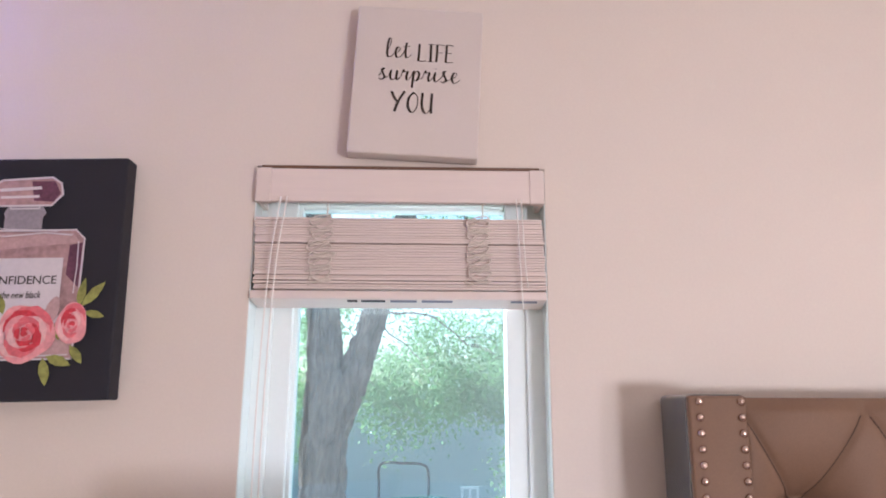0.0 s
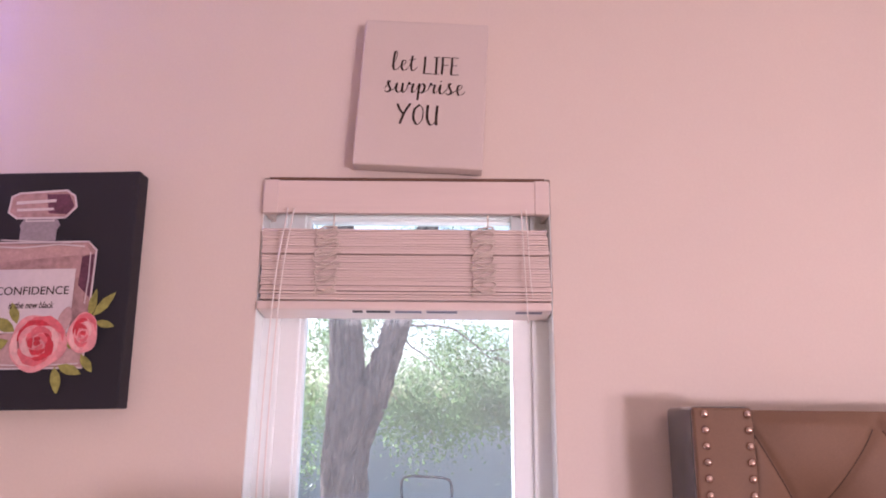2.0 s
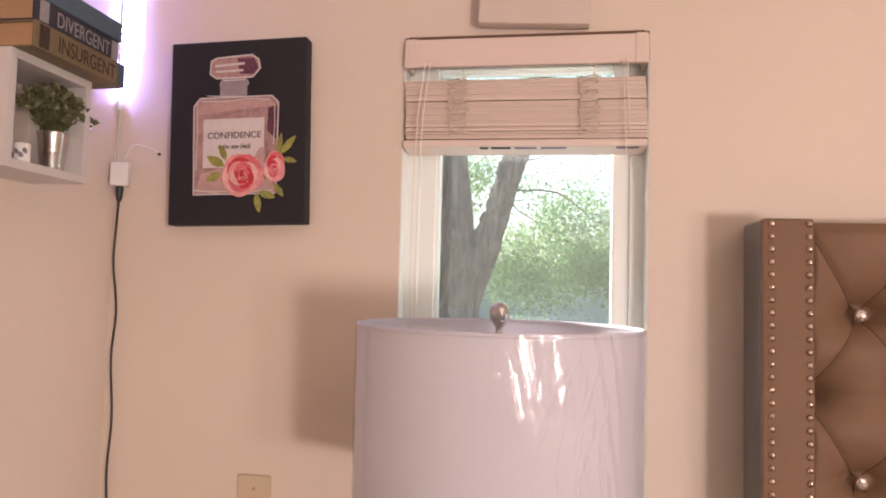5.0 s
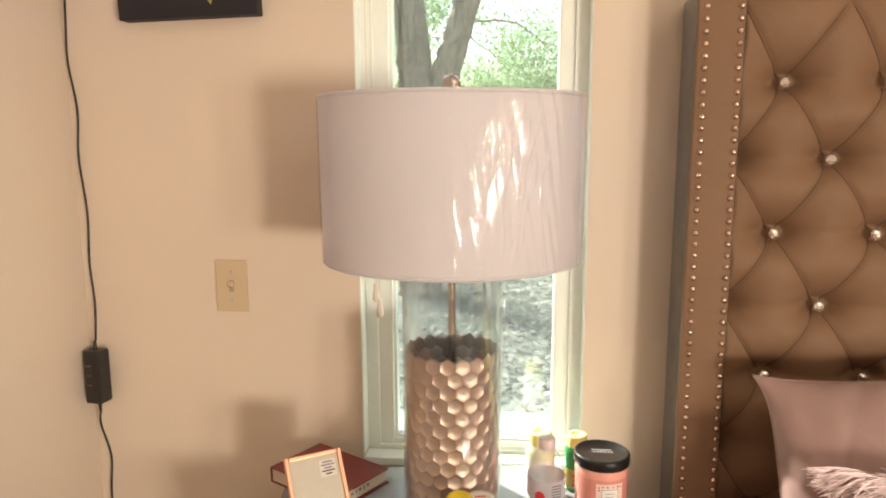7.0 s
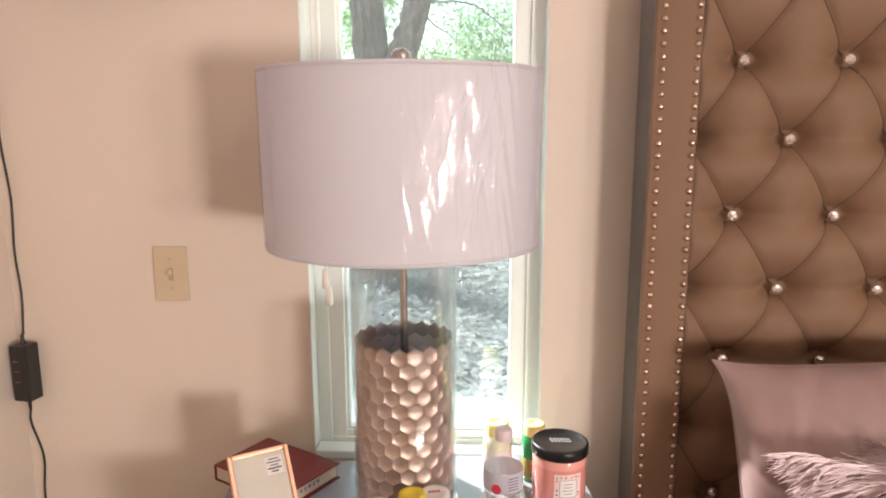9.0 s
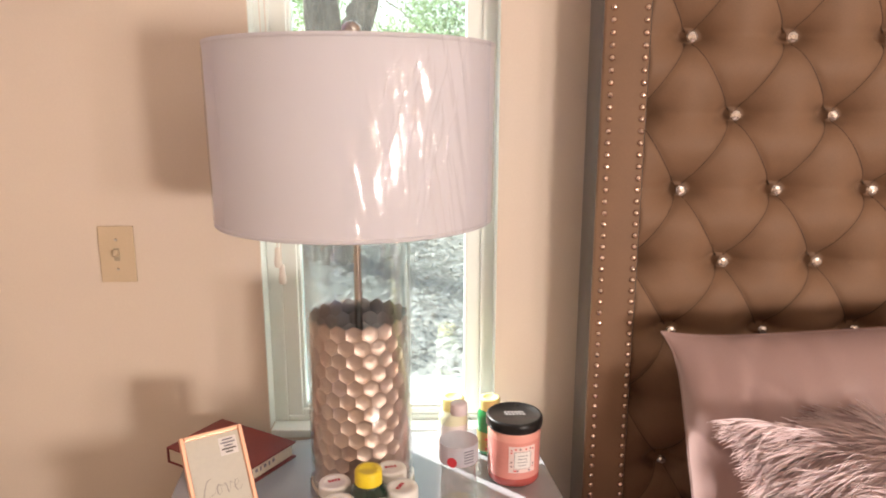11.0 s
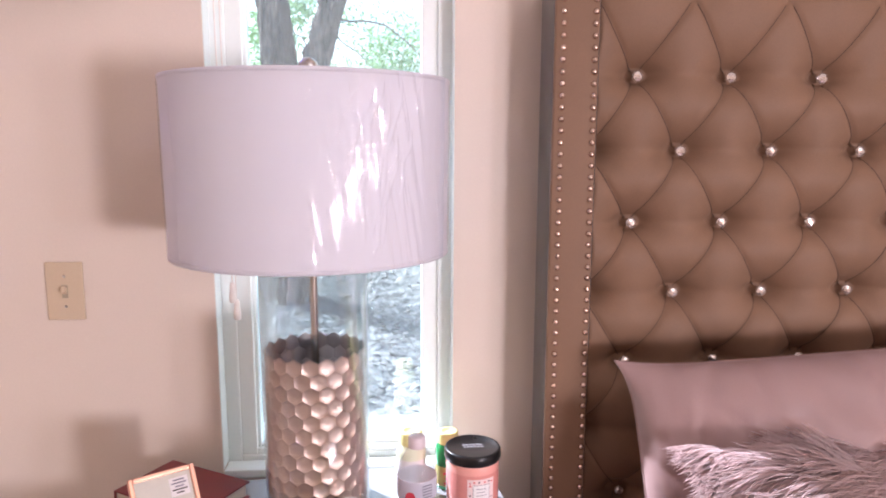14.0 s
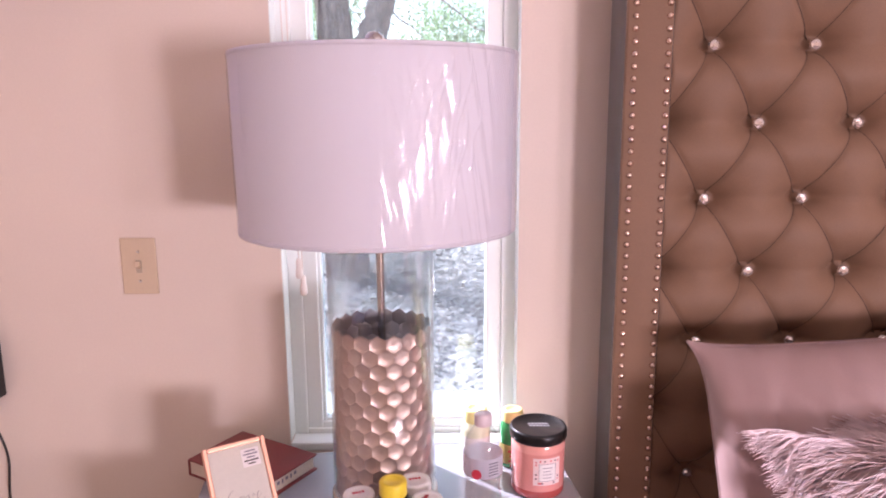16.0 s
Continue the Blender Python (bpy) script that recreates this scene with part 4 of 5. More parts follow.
def table_lamp():
    cx, cy = -0.047, 0.966
    l = thing("table_lamp", pose(cx, cy, NZ), "glass cylinder lamp with honeycomb metal sleeve and wrapped white shade", "lamp")
    part("base_plate", lathe([(0.0, 0.0), (0.0925, 0.0), (0.0930, 0.004), (0.0925, 0.018), (0.0895, 0.021), (0, 0.021)], 64), NICKEL, l, smooth=True)
    part("glass_cylinder", lathe([(0.0890, 0.021), (0.0890, 0.470), (0.0865, 0.470), (0.0865, 0.022)], 72), GLASS, l, smooth=True).visible_shadow = False
    # honeycomb sleeve
    R, cols = 0.0838, 20
    a = 2 * math.pi * R / cols
    rs = a * 0.866
    verts, faces = [], []
    rnd = random.Random(11)
    rows = 13
    for r in range(rows):
        for c in range(cols):
            u0, z0 = (c + 0.5 * (r % 2)) * a, 0.021 + rs * (r + 0.6)
            k0 = len(verts)
            tip = 0.0007 + rnd.uniform(-1, 1) * 0.0005
            for rr, dep in ((1.0, 0.0), (0.92, -0.0010), (0.55, -0.0021), (0.28, -0.0026)):
                for k in range(6):
                    ang = math.pi / 6 + k * math.pi / 3
                    u, zz = u0 + rr * a * 0.577 * math.cos(ang), z0 + rr * a * 0.577 * math.sin(ang)
                    rad = R + dep + tip * (1 - rr) * math.sin(ang)
                    verts.append((rad * math.sin(u / R), -rad * math.cos(u / R), zz))
            verts.append(((R - 0.0027) * math.sin(u0 / R), -(R - 0.0027) * math.cos(u0 / R), z0))
            for ring in range(3):
                for k in range(6):
                    j = (k + 1) % 6
                    faces.append((k0 + 6 * ring + k, k0 + 6 * ring + j, k0 + 6 * ring + 6 + j, k0 + 6 * ring + 6 + k))
            for k in range(6):
                faces.append((k0 + 18 + k, k0 + 18 + (k + 1) % 6, k0 + 24))
    raw("honeycomb_sleeve", verts, faces, COPPER, l, "rose-gold honeycomb metal sleeve", smooth=True)
    # added inner shell; its grey stands for window light reflected off the metal
    raw("sleeve_lining", [(x * 0.965, y * 0.965, z) for x, y, z in verts], [f[::-1] for f in faces], surf("reflection_grey", (0.36, 0.36, 0.36), 0.45, metal=0.8, var=0.06, bump=0.05), l, "grey inner shell coloured for the bluish window reflection", smooth=True)
    part("stem", lathe([(0.0065, 0.02), (0.0065, 0.50)], 20), STEEL, l, smooth=True)
    part("cap", lathe([(0.0, 0.478), (0.0895, 0.478), (0.0905, 0.474), (0.0900, 0.468), (0.0, 0.468)], 64), NICKEL, l, smooth=True)
    part("socket", lathe([(0.0, 0.478), (0.017, 0.478), (0.019, 0.50), (0.019, 0.545), (0.014, 0.556), (0, 0.556)], 24), NICKEL, l, smooth=True)
    harp = [(0.02, 0, 0.49), (0.055, 0, 0.54), (0.062, 0, 0.62), (0.045, 0, 0.70), (0.0, 0, 0.735), (-0.045, 0, 0.70), (-0.062, 0, 0.62), (-0.055, 0, 0.54), (-0.02, 0, 0.49)]
    part("harp", tube(smooth_path(harp, 6), 0.0022, 8), NICKEL, l, smooth=True)
    z0, z1, r0, r1 = 0.487, 0.755, 0.2215, 0.2235
    sh = part("shade", lathe([(r0 - 0.003, z0), (r0, z0), (r1, z1), (r1 - 0.003, z1), (r0 - 0.003, z0)], 128), SHADE, l, "white linen drum shade still in its plastic wrap", smooth=False)
    for r, z in ((r0, z0), (r1, z1)):
        part("rim", lathe([(r - 0.004, z - 0.003), (r + 0.0012, z - 0.003), (r + 0.0016, z), (r + 0.0012, z + 0.003), (r - 0.004, z + 0.003), (r - 0.004, z - 0.003)], 128), SHADE, sh, smooth=True)
    for k in range(3):
        t = 2 * math.pi * k / 3 + 0.4
        part("spider_arm", tube([(0, 0, 0.735), ((r1 - 0.006) * math.cos(t), (r1 - 0.006) * math.sin(t), z1 - 0.008)], 0.0014, 6), PLASTIC_W, l)
    part("finial", lathe([(0.0, 0.732), (0.011, 0.733), (0.011, 0.742), (0.006, 0.746), (0.0055, 0.752), (0.009, 0.757), (0.0145, 0.765), (0.0168, 0.776), (0.0150, 0.786), (0.009, 0.7925), (0.0, 0.7945)], 28), NICKEL, l, "brushed nickel ball finial", smooth=True)
    # plastic wrap with pulled folds
    nz = 150
    dense = np.linspace(1.5 * math.pi - 0.05, 1.5 * math.pi + 0.97, 520, endpoint=False)
    cols = np.concatenate([dense, np.linspace(1.5 * math.pi + 0.97, 3.5 * math.pi - 0.05, 260, endpoint=False)])
    nu = len(cols)
    U, Z = np.meshgrid(cols, np.linspace(z0 - 0.002, z1 + 0.002, nz))
    rad = r0 + (r1 - r0) * (Z - z0) / (z1 - z0) + 0.0022
    H = (Z - z0) / (z1 - z0)
    rng = random.Random(21)

    def fold(th0, h0, th1, h1, width, lift):
        """A narrow raised crease from one place on the drum to another."""
        dx, dz = (th1 - th0) * r0, (h1 - h0) * 0.268
        ln = math.hypot(dx, dz)
        px, pz = (U - th0) * r0, (H - h0) * 0.268
        s = (px * dx + pz * dz) / (ln * ln)
        d = (px * dz - pz * dx) / ln
        return lift * np.exp(-(np.abs(d + 0.003 * np.sin(s * 9)) / width) ** 1.5) * np.clip(np.minimum(s, 1 - s) * 6, 0, 1)

    front = 1.5 * math.pi
    for th0, h0, th1, h1, wd, lf in ((0.42, 0.98, 0.22, 0.66, 0.0030, 0.004), (0.10, 0.97, 0.08, 0.72, 0.0022, 0.003), (0.40, 0.76, 0.26, 0.40, 0.0028, 0.004), (0.46, 0.75, 0.40, 0.10, 0.0030, 0.005), (0.60, 0.92, 0.48, 0.06, 0.0035, 0.005), (0.66, 0.70, 0.52, 0.10, 0.0030, 0.005), (0.72, 0.80, 0.55, 0.62, 0.0040, 0.004), (0.74, 0.62, 0.60, 0.58, 0.0050, 0.005), (0.36, 0.62, 0.30, 0.50, 0.0022, 0.004), (0.86, 0.98, 0.80, 0.78, 0.0022, 0.003), (0.62, 0.45, 0.44, 0.16, 0.0030, 0.004), (0.30, 0.96, 0.40, 0.80, 0.002, 0.003), (0.56, 0.98, 0.40, 0.52, 0.003, 0.005), (0.50, 0.96, 0.30, 0.48, 0.0026, 0.004), (0.70, 0.96, 0.50, 0.30, 0.003, 0.005), (0.66, 0.60, 0.46, 0.04, 0.003, 0.005), (0.58, 0.62, 0.50, 0.05, 0.0026, 0.004), (0.78, 0.72, 0.66, 0.36, 0.003, 0.004)):
        rad = rad + fold(front + th0, h0, front + th1, h1, 0.58 * wd, 0.36 * lf)
    # loose ripples that slant across the front
    ripple = np.array([[noise.noise(((u - front) * 16 + h * 4.2, h * 1.5, 5.0)) for u in cols] for h in H[:, 0]])
    fine = np.array([[noise.noise(((u - front) * 44 + h * 11.0, h * 2.5, 8.0)) for u in cols] for h in H[:, 0]])
    loose = np.clip((U - front + 0.02) * 8, 0, 1) * np.clip((front + 0.95 - U) * 8, 0, 1)
    rad = rad + loose * (0.0026 * ripple + 0.0005 * fine)
    for k in range(26):
        th = front + rng.uniform(0, 2 * math.pi)
        rad = rad + fold(th, rng.uniform(0.6, 1.0), th + rng.uniform(-0.12, 0.12), rng.uniform(0, 0.4), rng.uniform(0.004, 0.009), 0.0006)
    V = np.stack([rad * np.cos(U), rad * np.sin(U), Z], -1).reshape(-1, 3)
    idx = np.arange(nu * nz).reshape(nz, nu)
    nxt = np.roll(idx, -1, axis=1)
    F = np.stack([idx[:-1], nxt[:-1], nxt[1:], idx[1:]], -1).reshape(-1, 4)
    raw("plastic_wrap", V, F.tolist(), FILM, sh, "creased clear plastic wrap", smooth=True).visible_shadow = False


table_lamp()


def red_book():
    back, right, left = Vector((-0.354, 1.166)), Vector((-0.185, 1.065)), Vector((-0.425, 1.048))
    c = (right + left) / 2
    ang = math.degrees(math.atan2((right - back).y, (right - back).x))
    b = thing("bible", pose(c.x, c.y, NZ, 0, 0, ang), "thick oxblood leather book lying flat with cream page edges", "book")
    w, d, t = 0.197, 0.138, 0.032
    for z in (0.0015, t - 0.0015):
        part("cover", box((w, d, 0.003), (0, 0, z), 0.001), RED, b)
    part("spine", box((0.004, d, t), (-w / 2 + 0.001, 0, t / 2), 0.0018), RED, b)
    part("page_block", box((w - 0.010, d - 0.006, t - 0.0062), (-0.002, 0, t / 2), 0.0005), PAGES, b)
    for k in range(6):
        part("pen_mark", box((0.0006, 0.006 if k % 2 else 0.0035, 0.008 - 0.002 * (k % 2)), (w / 2 - 0.0067, -0.040 + 0.011 * k, t / 2 + 0.001 * (k % 2))), INKGREY, b)


red_book()


def photo_frame():
    tr, tl = Vector((-0.255, 0.953, 0)), Vector((-0.342, 0.898, 0))
    u = (tr - tl).normalized()
    ang = math.degrees(math.atan2(u.y, u.x))
    h, lean = 0.151, 34.0
    mid = (tr + tl) / 2
    off = Vector((u.y, -u.x, 0)) * (h * math.sin(radians(lean)))
    base = mid + off
    f = thing("photo_frame", pose(base.x, base.y, NZ, 0, 0, ang) @ Matrix.Rotation(radians(-lean), 4, "X"), "small copper picture frame with a price sticker leaning back", "picture frame")
    w, b = 0.104, 0.0075
    for sx, sz, x, z in ((b, h, -w / 2 + b / 2, h / 2), (b, h, w / 2 - b / 2, h / 2), (w - 2 * b, b, 0, b / 2), (w - 2 * b, b, 0, h - b / 2)):
        part("frame_bar", box((sx, 0.012, sz), (x, 0.002, z), 0.0018), COPPERP, f)
    part("card", box((w - 2 * b, 0.003, h - 2 * b), (0, 0.004, h / 2)), CARDW, f)
    st = part("price_sticker", box((0.030, 0.0008, 0.030), (0.024, 0.0018, h - 0.030)), PAPER, f)
    for k, (wd, mt) in enumerate(((0.018, INKGREY), (0.024, INKGREY), (0.014, INKGREY), (0.024, INK), (0.012, INK))):
        part("print_bar", box((wd, 0.0005, 0.0022), (0.024, 0.0010, h - 0.0195 - 0.0052 * k)), mt, st)
    pen, x = surf("faded_script", (0.34, 0.31, 0.28), 0.7, var=0.1, bump=0), -0.032
    for c in ("l_tall", "o", "v", "e"):
        for stroke in GLYPHS[c][1]:
            bm = ribbon([(x + u * 0.033, 0.046 + v * 0.024) for u, v in stroke], 0.0016)
            bmesh.ops.translate(bm, verts=bm.verts, vec=(0, 0.0018, 0))
            part("letter", bm, pen, f)
        x += GLYPHS[c][0] * 0.033
    part("easel_back", box((0.05, 0.003, h * 0.8), (0, 0.010, h * 0.42), 0.001), BLACKP, f)


photo_frame()


def candle():
    c = thing("candle", pose(0.226, 0.992, NZ), "coral pink jar candle with a black lid and floral label", "candle")
    part("jar", lathe([(0.0, 0.0), (0.043, 0.0), (0.0465, 0.003), (0.0475, 0.008), (0.0475, 0.096), (0.0465, 0.1005), (0, 0.1005)], 64), WAX, c, smooth=True)
    part("jar_neck", lathe([(0.0478, 0.086), (0.0480, 0.100), (0.0465, 0.1025), (0.0, 0.1025)], 64), WAX_TOP, c, smooth=True)
    # darker red skin carries the shading of the thick glass base
    part("thick_base", lathe([(0.0, 0.0006), (0.0436, 0.0006), (0.0472, 0.0036), (0.0479, 0.009), (0.0477, 0.017)], 64), surf("shaded_coral_glass", (0.42, 0.075, 0.065), 0.12, var=0.05, bump=0, coat=0.6), c, smooth=True)
    lid = part("lid", lathe([(0.0, 0.1025), (0.0495, 0.1025), (0.0508, 0.105), (0.0508, 0.118), (0.0492, 0.1212), (0.046, 0.1222), (0.0445, 0.1205), (0.0, 0.1205)], 64), surf("black_lid", (0.010, 0.009, 0.009), 0.30, var=0.15, bump=0.02, spec=0.3), c, smooth=True)
    for k in range(2):
        for j in range(6):
            part("print_bar", box((0.0042, 0.0048, 0.0004), (-0.016 + j * 0.0062 + 0.002 * k, 0.006 - 0.0085 * k, 0.1208)), SILVERINK, lid)
    r = 0.0480

    def wrap(x0, x1, z0, z1, rr, mt, par, name, label=""):
        n = 14
        vs, fs = [], []
        for k in range(n + 1):
            a = (x0 + (x1 - x0) * k / n) / r + radians(10)
            for z in (z0, z1):
                vs.append((rr * math.sin(a), -rr * math.cos(a), z))
        for k in range(n):
            fs.append((2 * k, 2 * k + 2, 2 * k + 3, 2 * k + 1))
        return raw(name, vs, fs, mt, par, label, smooth=True)

    lb = wrap(-0.023, 0.027, 0.030, 0.080, r + 0.0004, LABELPINK, c, "label", "pale pink label with a floral border")
    wrap(-0.013, 0.017, 0.038, 0.070, r + 0.0008, PAPER, lb, "label_panel")
    for xa, xb, za, zb in ((-0.013, 0.017, 0.0694, 0.0702), (-0.013, 0.017, 0.0378, 0.0386), (-0.0134, -0.0126, 0.038, 0.070), (0.0166, 0.0174, 0.038, 0.070)):
        wrap(xa, xb, za, zb, r + 0.0011, INKGREY, lb, "printed_line")
    for k in range(4):
        wrap(-0.007 + 0.001 * (k % 2), 0.011 - 0.002 * (k % 2), 0.062 - 0.006 * k, 0.0632 - 0.006 * k, r + 0.0012, INKGREY, lb, "print_bar")
    rnd = random.Random(4)
    for k in range(22):
        side = k % 4
        x = rnd.uniform(-0.021, 0.025) if side < 2 else (-0.018 if side == 2 else 0.022)
        z = (0.034 if side == 0 else 0.075) if side < 2 else rnd.uniform(0.033, 0.077)
        wrap(x - 0.0016, x + 0.0016, z - 0.0014, z + 0.0014, r + 0.0008, (P_RED, P_WHITE, P_PLUM)[k % 3], lb, "printed_flower")


candle()


def water_bottle():
    b = thing("water_bottle", pose(0.122, 0.913, NZ), "half-full clear plastic water bottle with a white label", "bottle")
    prof = [(0.024, 0.0), (0.031, 0.003), (0.0325, 0.010), (0.0315, 0.020), (0.0325, 0.032), (0.0305, 0.046), (0.029, 0.056), (0.0305, 0.066), (0.0325, 0.076), (0.0325, 0.112), (0.0320, 0.122), (0.028, 0.136), (0.019, 0.152), (0.0135, 0.160), (0.0130, 0.166)]
    part("shell", lathe([(0.0, 0.002)] + prof, 40), PET, b, smooth=True)
    part("water", lathe([(0.0, 0.004)] + [(r - 0.0012, z + 0.001) for r, z in prof[:7]] + [(0.0288, 0.060), (0, 0.060)], 40), PET, b, smooth=True)
    part("cap", lathe([(0.0, 0.180), (0.0125, 0.1795), (0.0142, 0.177), (0.0146, 0.164), (0.0140, 0.160)], 28), surf("clear_pink_cap", (0.62, 0.52, 0.54), 0.3, var=0.03, bump=0.02), b, smooth=True)
    lb = part("label", lathe([(0.0330, 0.078), (0.0332, 0.080), (0.0332, 0.110), (0.0330, 0.112)], 40), add_translucent(surf("label_film", (0.62, 0.58, 0.66), 0.35, var=0.1, bump=0.02), (0.7, 0.64, 0.68), 0.6), b, smooth=True)
    for k in range(5):
        part("print_bar", box((0.018, 0.0006, 0.0016), (0, 0, 0)), INKGREY, lb).matrix_basis = Matrix.Rotation(radians(28), 4, "Z") @ Matrix.Translation((0, -0.0334, 0.105 - 0.005 * k))
    part("red_disc", lathe([(0, 0.0012), (0.0085, 0.001), (0.0088, 0)], 20), INKRED, lb).matrix_basis = Matrix.Rotation(radians(-22), 4, "Z") @ Matrix.Translation((0, -0.0329, 0.086)) @ Matrix.Rotation(radians(90), 4, "X")


water_bottle()


def pill_bottle(name, x, y, r, h, body, label_mat, cap, label, cap_r=0.82, bars=INKGREY, turn=0.0, lab=0.74):
    b = thing(name, pose(x, y, NZ, 0, 0, turn), label, "bottle")
    hb = h * 0.80
    part("body", lathe([(0, 0), (r * 0.9, 0), (r, 0.004), (r, hb * 0.84), (r * 0.93, hb * 0.93), (r * 0.74, hb), (r * 0.72, hb * 1.03), (0, hb * 1.03)], 40), body, b, smooth=True)
    lb = part("label", lathe([(r + 0.0004, hb * 0.10), (r + 0.0006, hb * 0.11), (r + 0.0006, hb * lab), (r + 0.0004, hb * (lab + 0.01))], 40), label_mat, b, smooth=True)
    for k in range(4):
        part("print_bar", box((r * (0.9, 0.6, 0.8, 0.5)[k], 0.0007, h * 0.035), (0, -r - 0.0007, hb * (lab - 0.12 - 0.11 * k))), bars, lb)
    n, cr = 40, r * cap_r
    cp = bmesh.new()
    prof = [(cr * 0.99, hb * 1.0), (cr, hb * 1.02), (cr, h - 0.003), (cr * 0.95, h), (cr * 0.6, h), (cr * 0.58, h - 0.0008), (0, h - 0.0008)]
    lathe(prof, n, bm=cp)
    for v in cp.verts:
        rr = math.hypot(v.co.x, v.co.y)
        if rr > cr * 0.97:
            k = 1 + 0.007 * math.cos(20 * math.atan2(v.co.y, v.co.x))
            v.co.x, v.co.y = v.co.x * k, v.co.y * k
    part("cap", cp, cap, b, smooth=True)
    return b


pill_bottle("vitamin_bottle", 0.118, 1.062, 0.0275, 0.124, CREAM, PAPER, GLAREYELLOW, "white bottle with a yellow cap coloured paler for sun glare", 0.78)
pill_bottle("green_bottle", 0.190, 1.083, 0.0245, 0.112, GREENGL, OLIVE, GLAREYELLOW, "small green bottle with a yellow cap coloured paler for glare", 0.80, INKRED, 0, 0.52)
pill_bottle("supplement_bottle", -0.021, 0.800, 0.0300, 0.124, DKGREEN, OLIVE, YELLOW, "dark green supplement bottle with a yellow cap", 0.70, INK, 12)
first_jar = None
for x, y, turn in ((-0.076, 0.822, 20), (-0.063, 0.767, -10), (0.004, 0.752, 40), (0.030, 0.806, 65), (0.010, 0.862, 15)):
    if first_jar is None:
        first_jar = pill_bottle("vitamin_jar", x, y, 0.0235, 0.090, ORANGE, PAPER, PLASTIC_W, "small orange jar with a ribbed white lid", 1.06, INKRED, turn)
        tagged(first_jar, group="jars round the dark bottle")
        for k in range(4):
            part("print_bar", box((0.0035, 0.006, 0.0004), (-0.0075 + 0.005 * k, 0.004, 0.0898), 0, Matrix.Rotation(radians(8), 4, "Z")), INKRED, first_jar)
    else:
        copy_thing(first_jar, pose(x, y, NZ, 0, 0, turn))


def remote(x, y, turn, w, h, colours, face, label):
    r = thing("remote_control", pose(x, y, NZ, 0, 0, turn), label, "remote")
    part("case", box((w, h, 0.013), (0, 0, 0.0068), 0.003), PLASTIC_W, r)
    part("face_panel", box((w - 0.005, h - 0.006, 0.001), (0, 0, 0.0138)), face, r)
    n = 4
    for j in range(7):
        for i in range(n):
            mt = colours[(i + j) % len(colours)]
            part("button", lathe([(0, 0.0030), (0.0030, 0.0026), (0.0040, 0)], 10, (-w / 2 + w * (i + 0.5) / n, h / 2 - 0.009 - 0.0115 * j, 0.0142)), mt, r, smooth=True)


B_RED, B_GREEN, B_BLUE, B_WHITE = (surf(n, c, 0.4, var=0.04, bump=0) for n, c in (("red_button", (0.6, 0.05, 0.05)), ("green_button", (0.04, 0.38, 0.16)), ("blue_button", (0.07, 0.14, 0.55)), ("pale_button", (0.7, 0.66, 0.7))))
remote(0.218, 0.843, 3, 0.049, 0.095, (BLACKP,), PAPER, "silver remote control with rows of black buttons")
remote(0.2715, 0.826, 3, 0.051, 0.090, (B_RED, B_GREEN, B_BLUE, B_WHITE), INK, "light strip remote with coloured buttons")


# ---- corner: shelf, books, plant, light strip and cable ----
def cube_shelf():
    s = thing("cube_shelf", pose(-0.835, 0.868, 1.730), "small white open cube shelf fixed to the wall", "shelf")
    dx, w, h, t = 0.110, 0.186, 0.183, 0.014
    part("bottom_board", box((dx, w, t), (0, 0, t / 2), 0.001), SHELFW, s)
    part("top_board", box((dx, w, t), (0, 0, h - t / 2), 0.001), SHELFW, s)
    for y in (-1, 1):
        part("side_board", box((dx, t, h - 2 * t), (0, y * (w - t) / 2, h / 2), 0.001), SHELFW, s)


cube_shelf()


def book(name, x, y, z, length, width, thick, turn, cover, pages, title, ink, band, label):
    b = thing(name, pose(x, y, z, 0, 0, turn), label, "book", "books stacked on the cube shelf")
    c = 0.003
    for zz in (c / 2, thick - c / 2):
        part("cover", box((width, length, c), (0, 0, zz), 0.0008), cover, b)
    part("spine", box((0.005, length, thick), (width / 2 - 0.001, 0, thick / 2), 0.002, segments=3), cover, b)
    part("page_block", box((width - 0.008, length - 0.008, thick - 2 * c), (-0.002, 0, thick / 2), 0.0005), pages, b)
    if title:
        lettering(title, thick * 0.60, length * 0.64, ink, b, Matrix.Translation((width / 2 + 0.0016, 0.012, thick * 0.20)) @ Matrix.Rotation(radians(90), 4, "Z"))
    if band:
        part("spine_band", box((0.0008, 0.018, thick - 0.004), (width / 2 + 0.0018, length / 2 - 0.012, thick / 2)), band, b)
        part("spine_band", box((0.0008, 0.020, thick - 0.006), (width / 2 + 0.0018, -length / 2 + 0.020, thick / 2)), ink, b)


book("novel", -0.818, 0.890, 1.913, 0.222, 0.143, 0.042, 0, KHAKI, PAGES_TAN, "INSURGENT", INK, TEAL, "hardback novel with a khaki spine and dark lettering")
book("novel", -0.823, 0.884, 1.955, 0.212, 0.141, 0.040, 1.5, NAVY, PAGES_TAN, "DIVERGENT", SILVERINK, SILVERINK, "hardback novel with a black spine and silver lettering")
book("novel", -0.822, 0.884, 1.995, 0.216, 0.142, 0.034, -1.0, TEAL, PAGES_TAN, "", SILVERINK, None, "hardback novel with a plain teal cover")


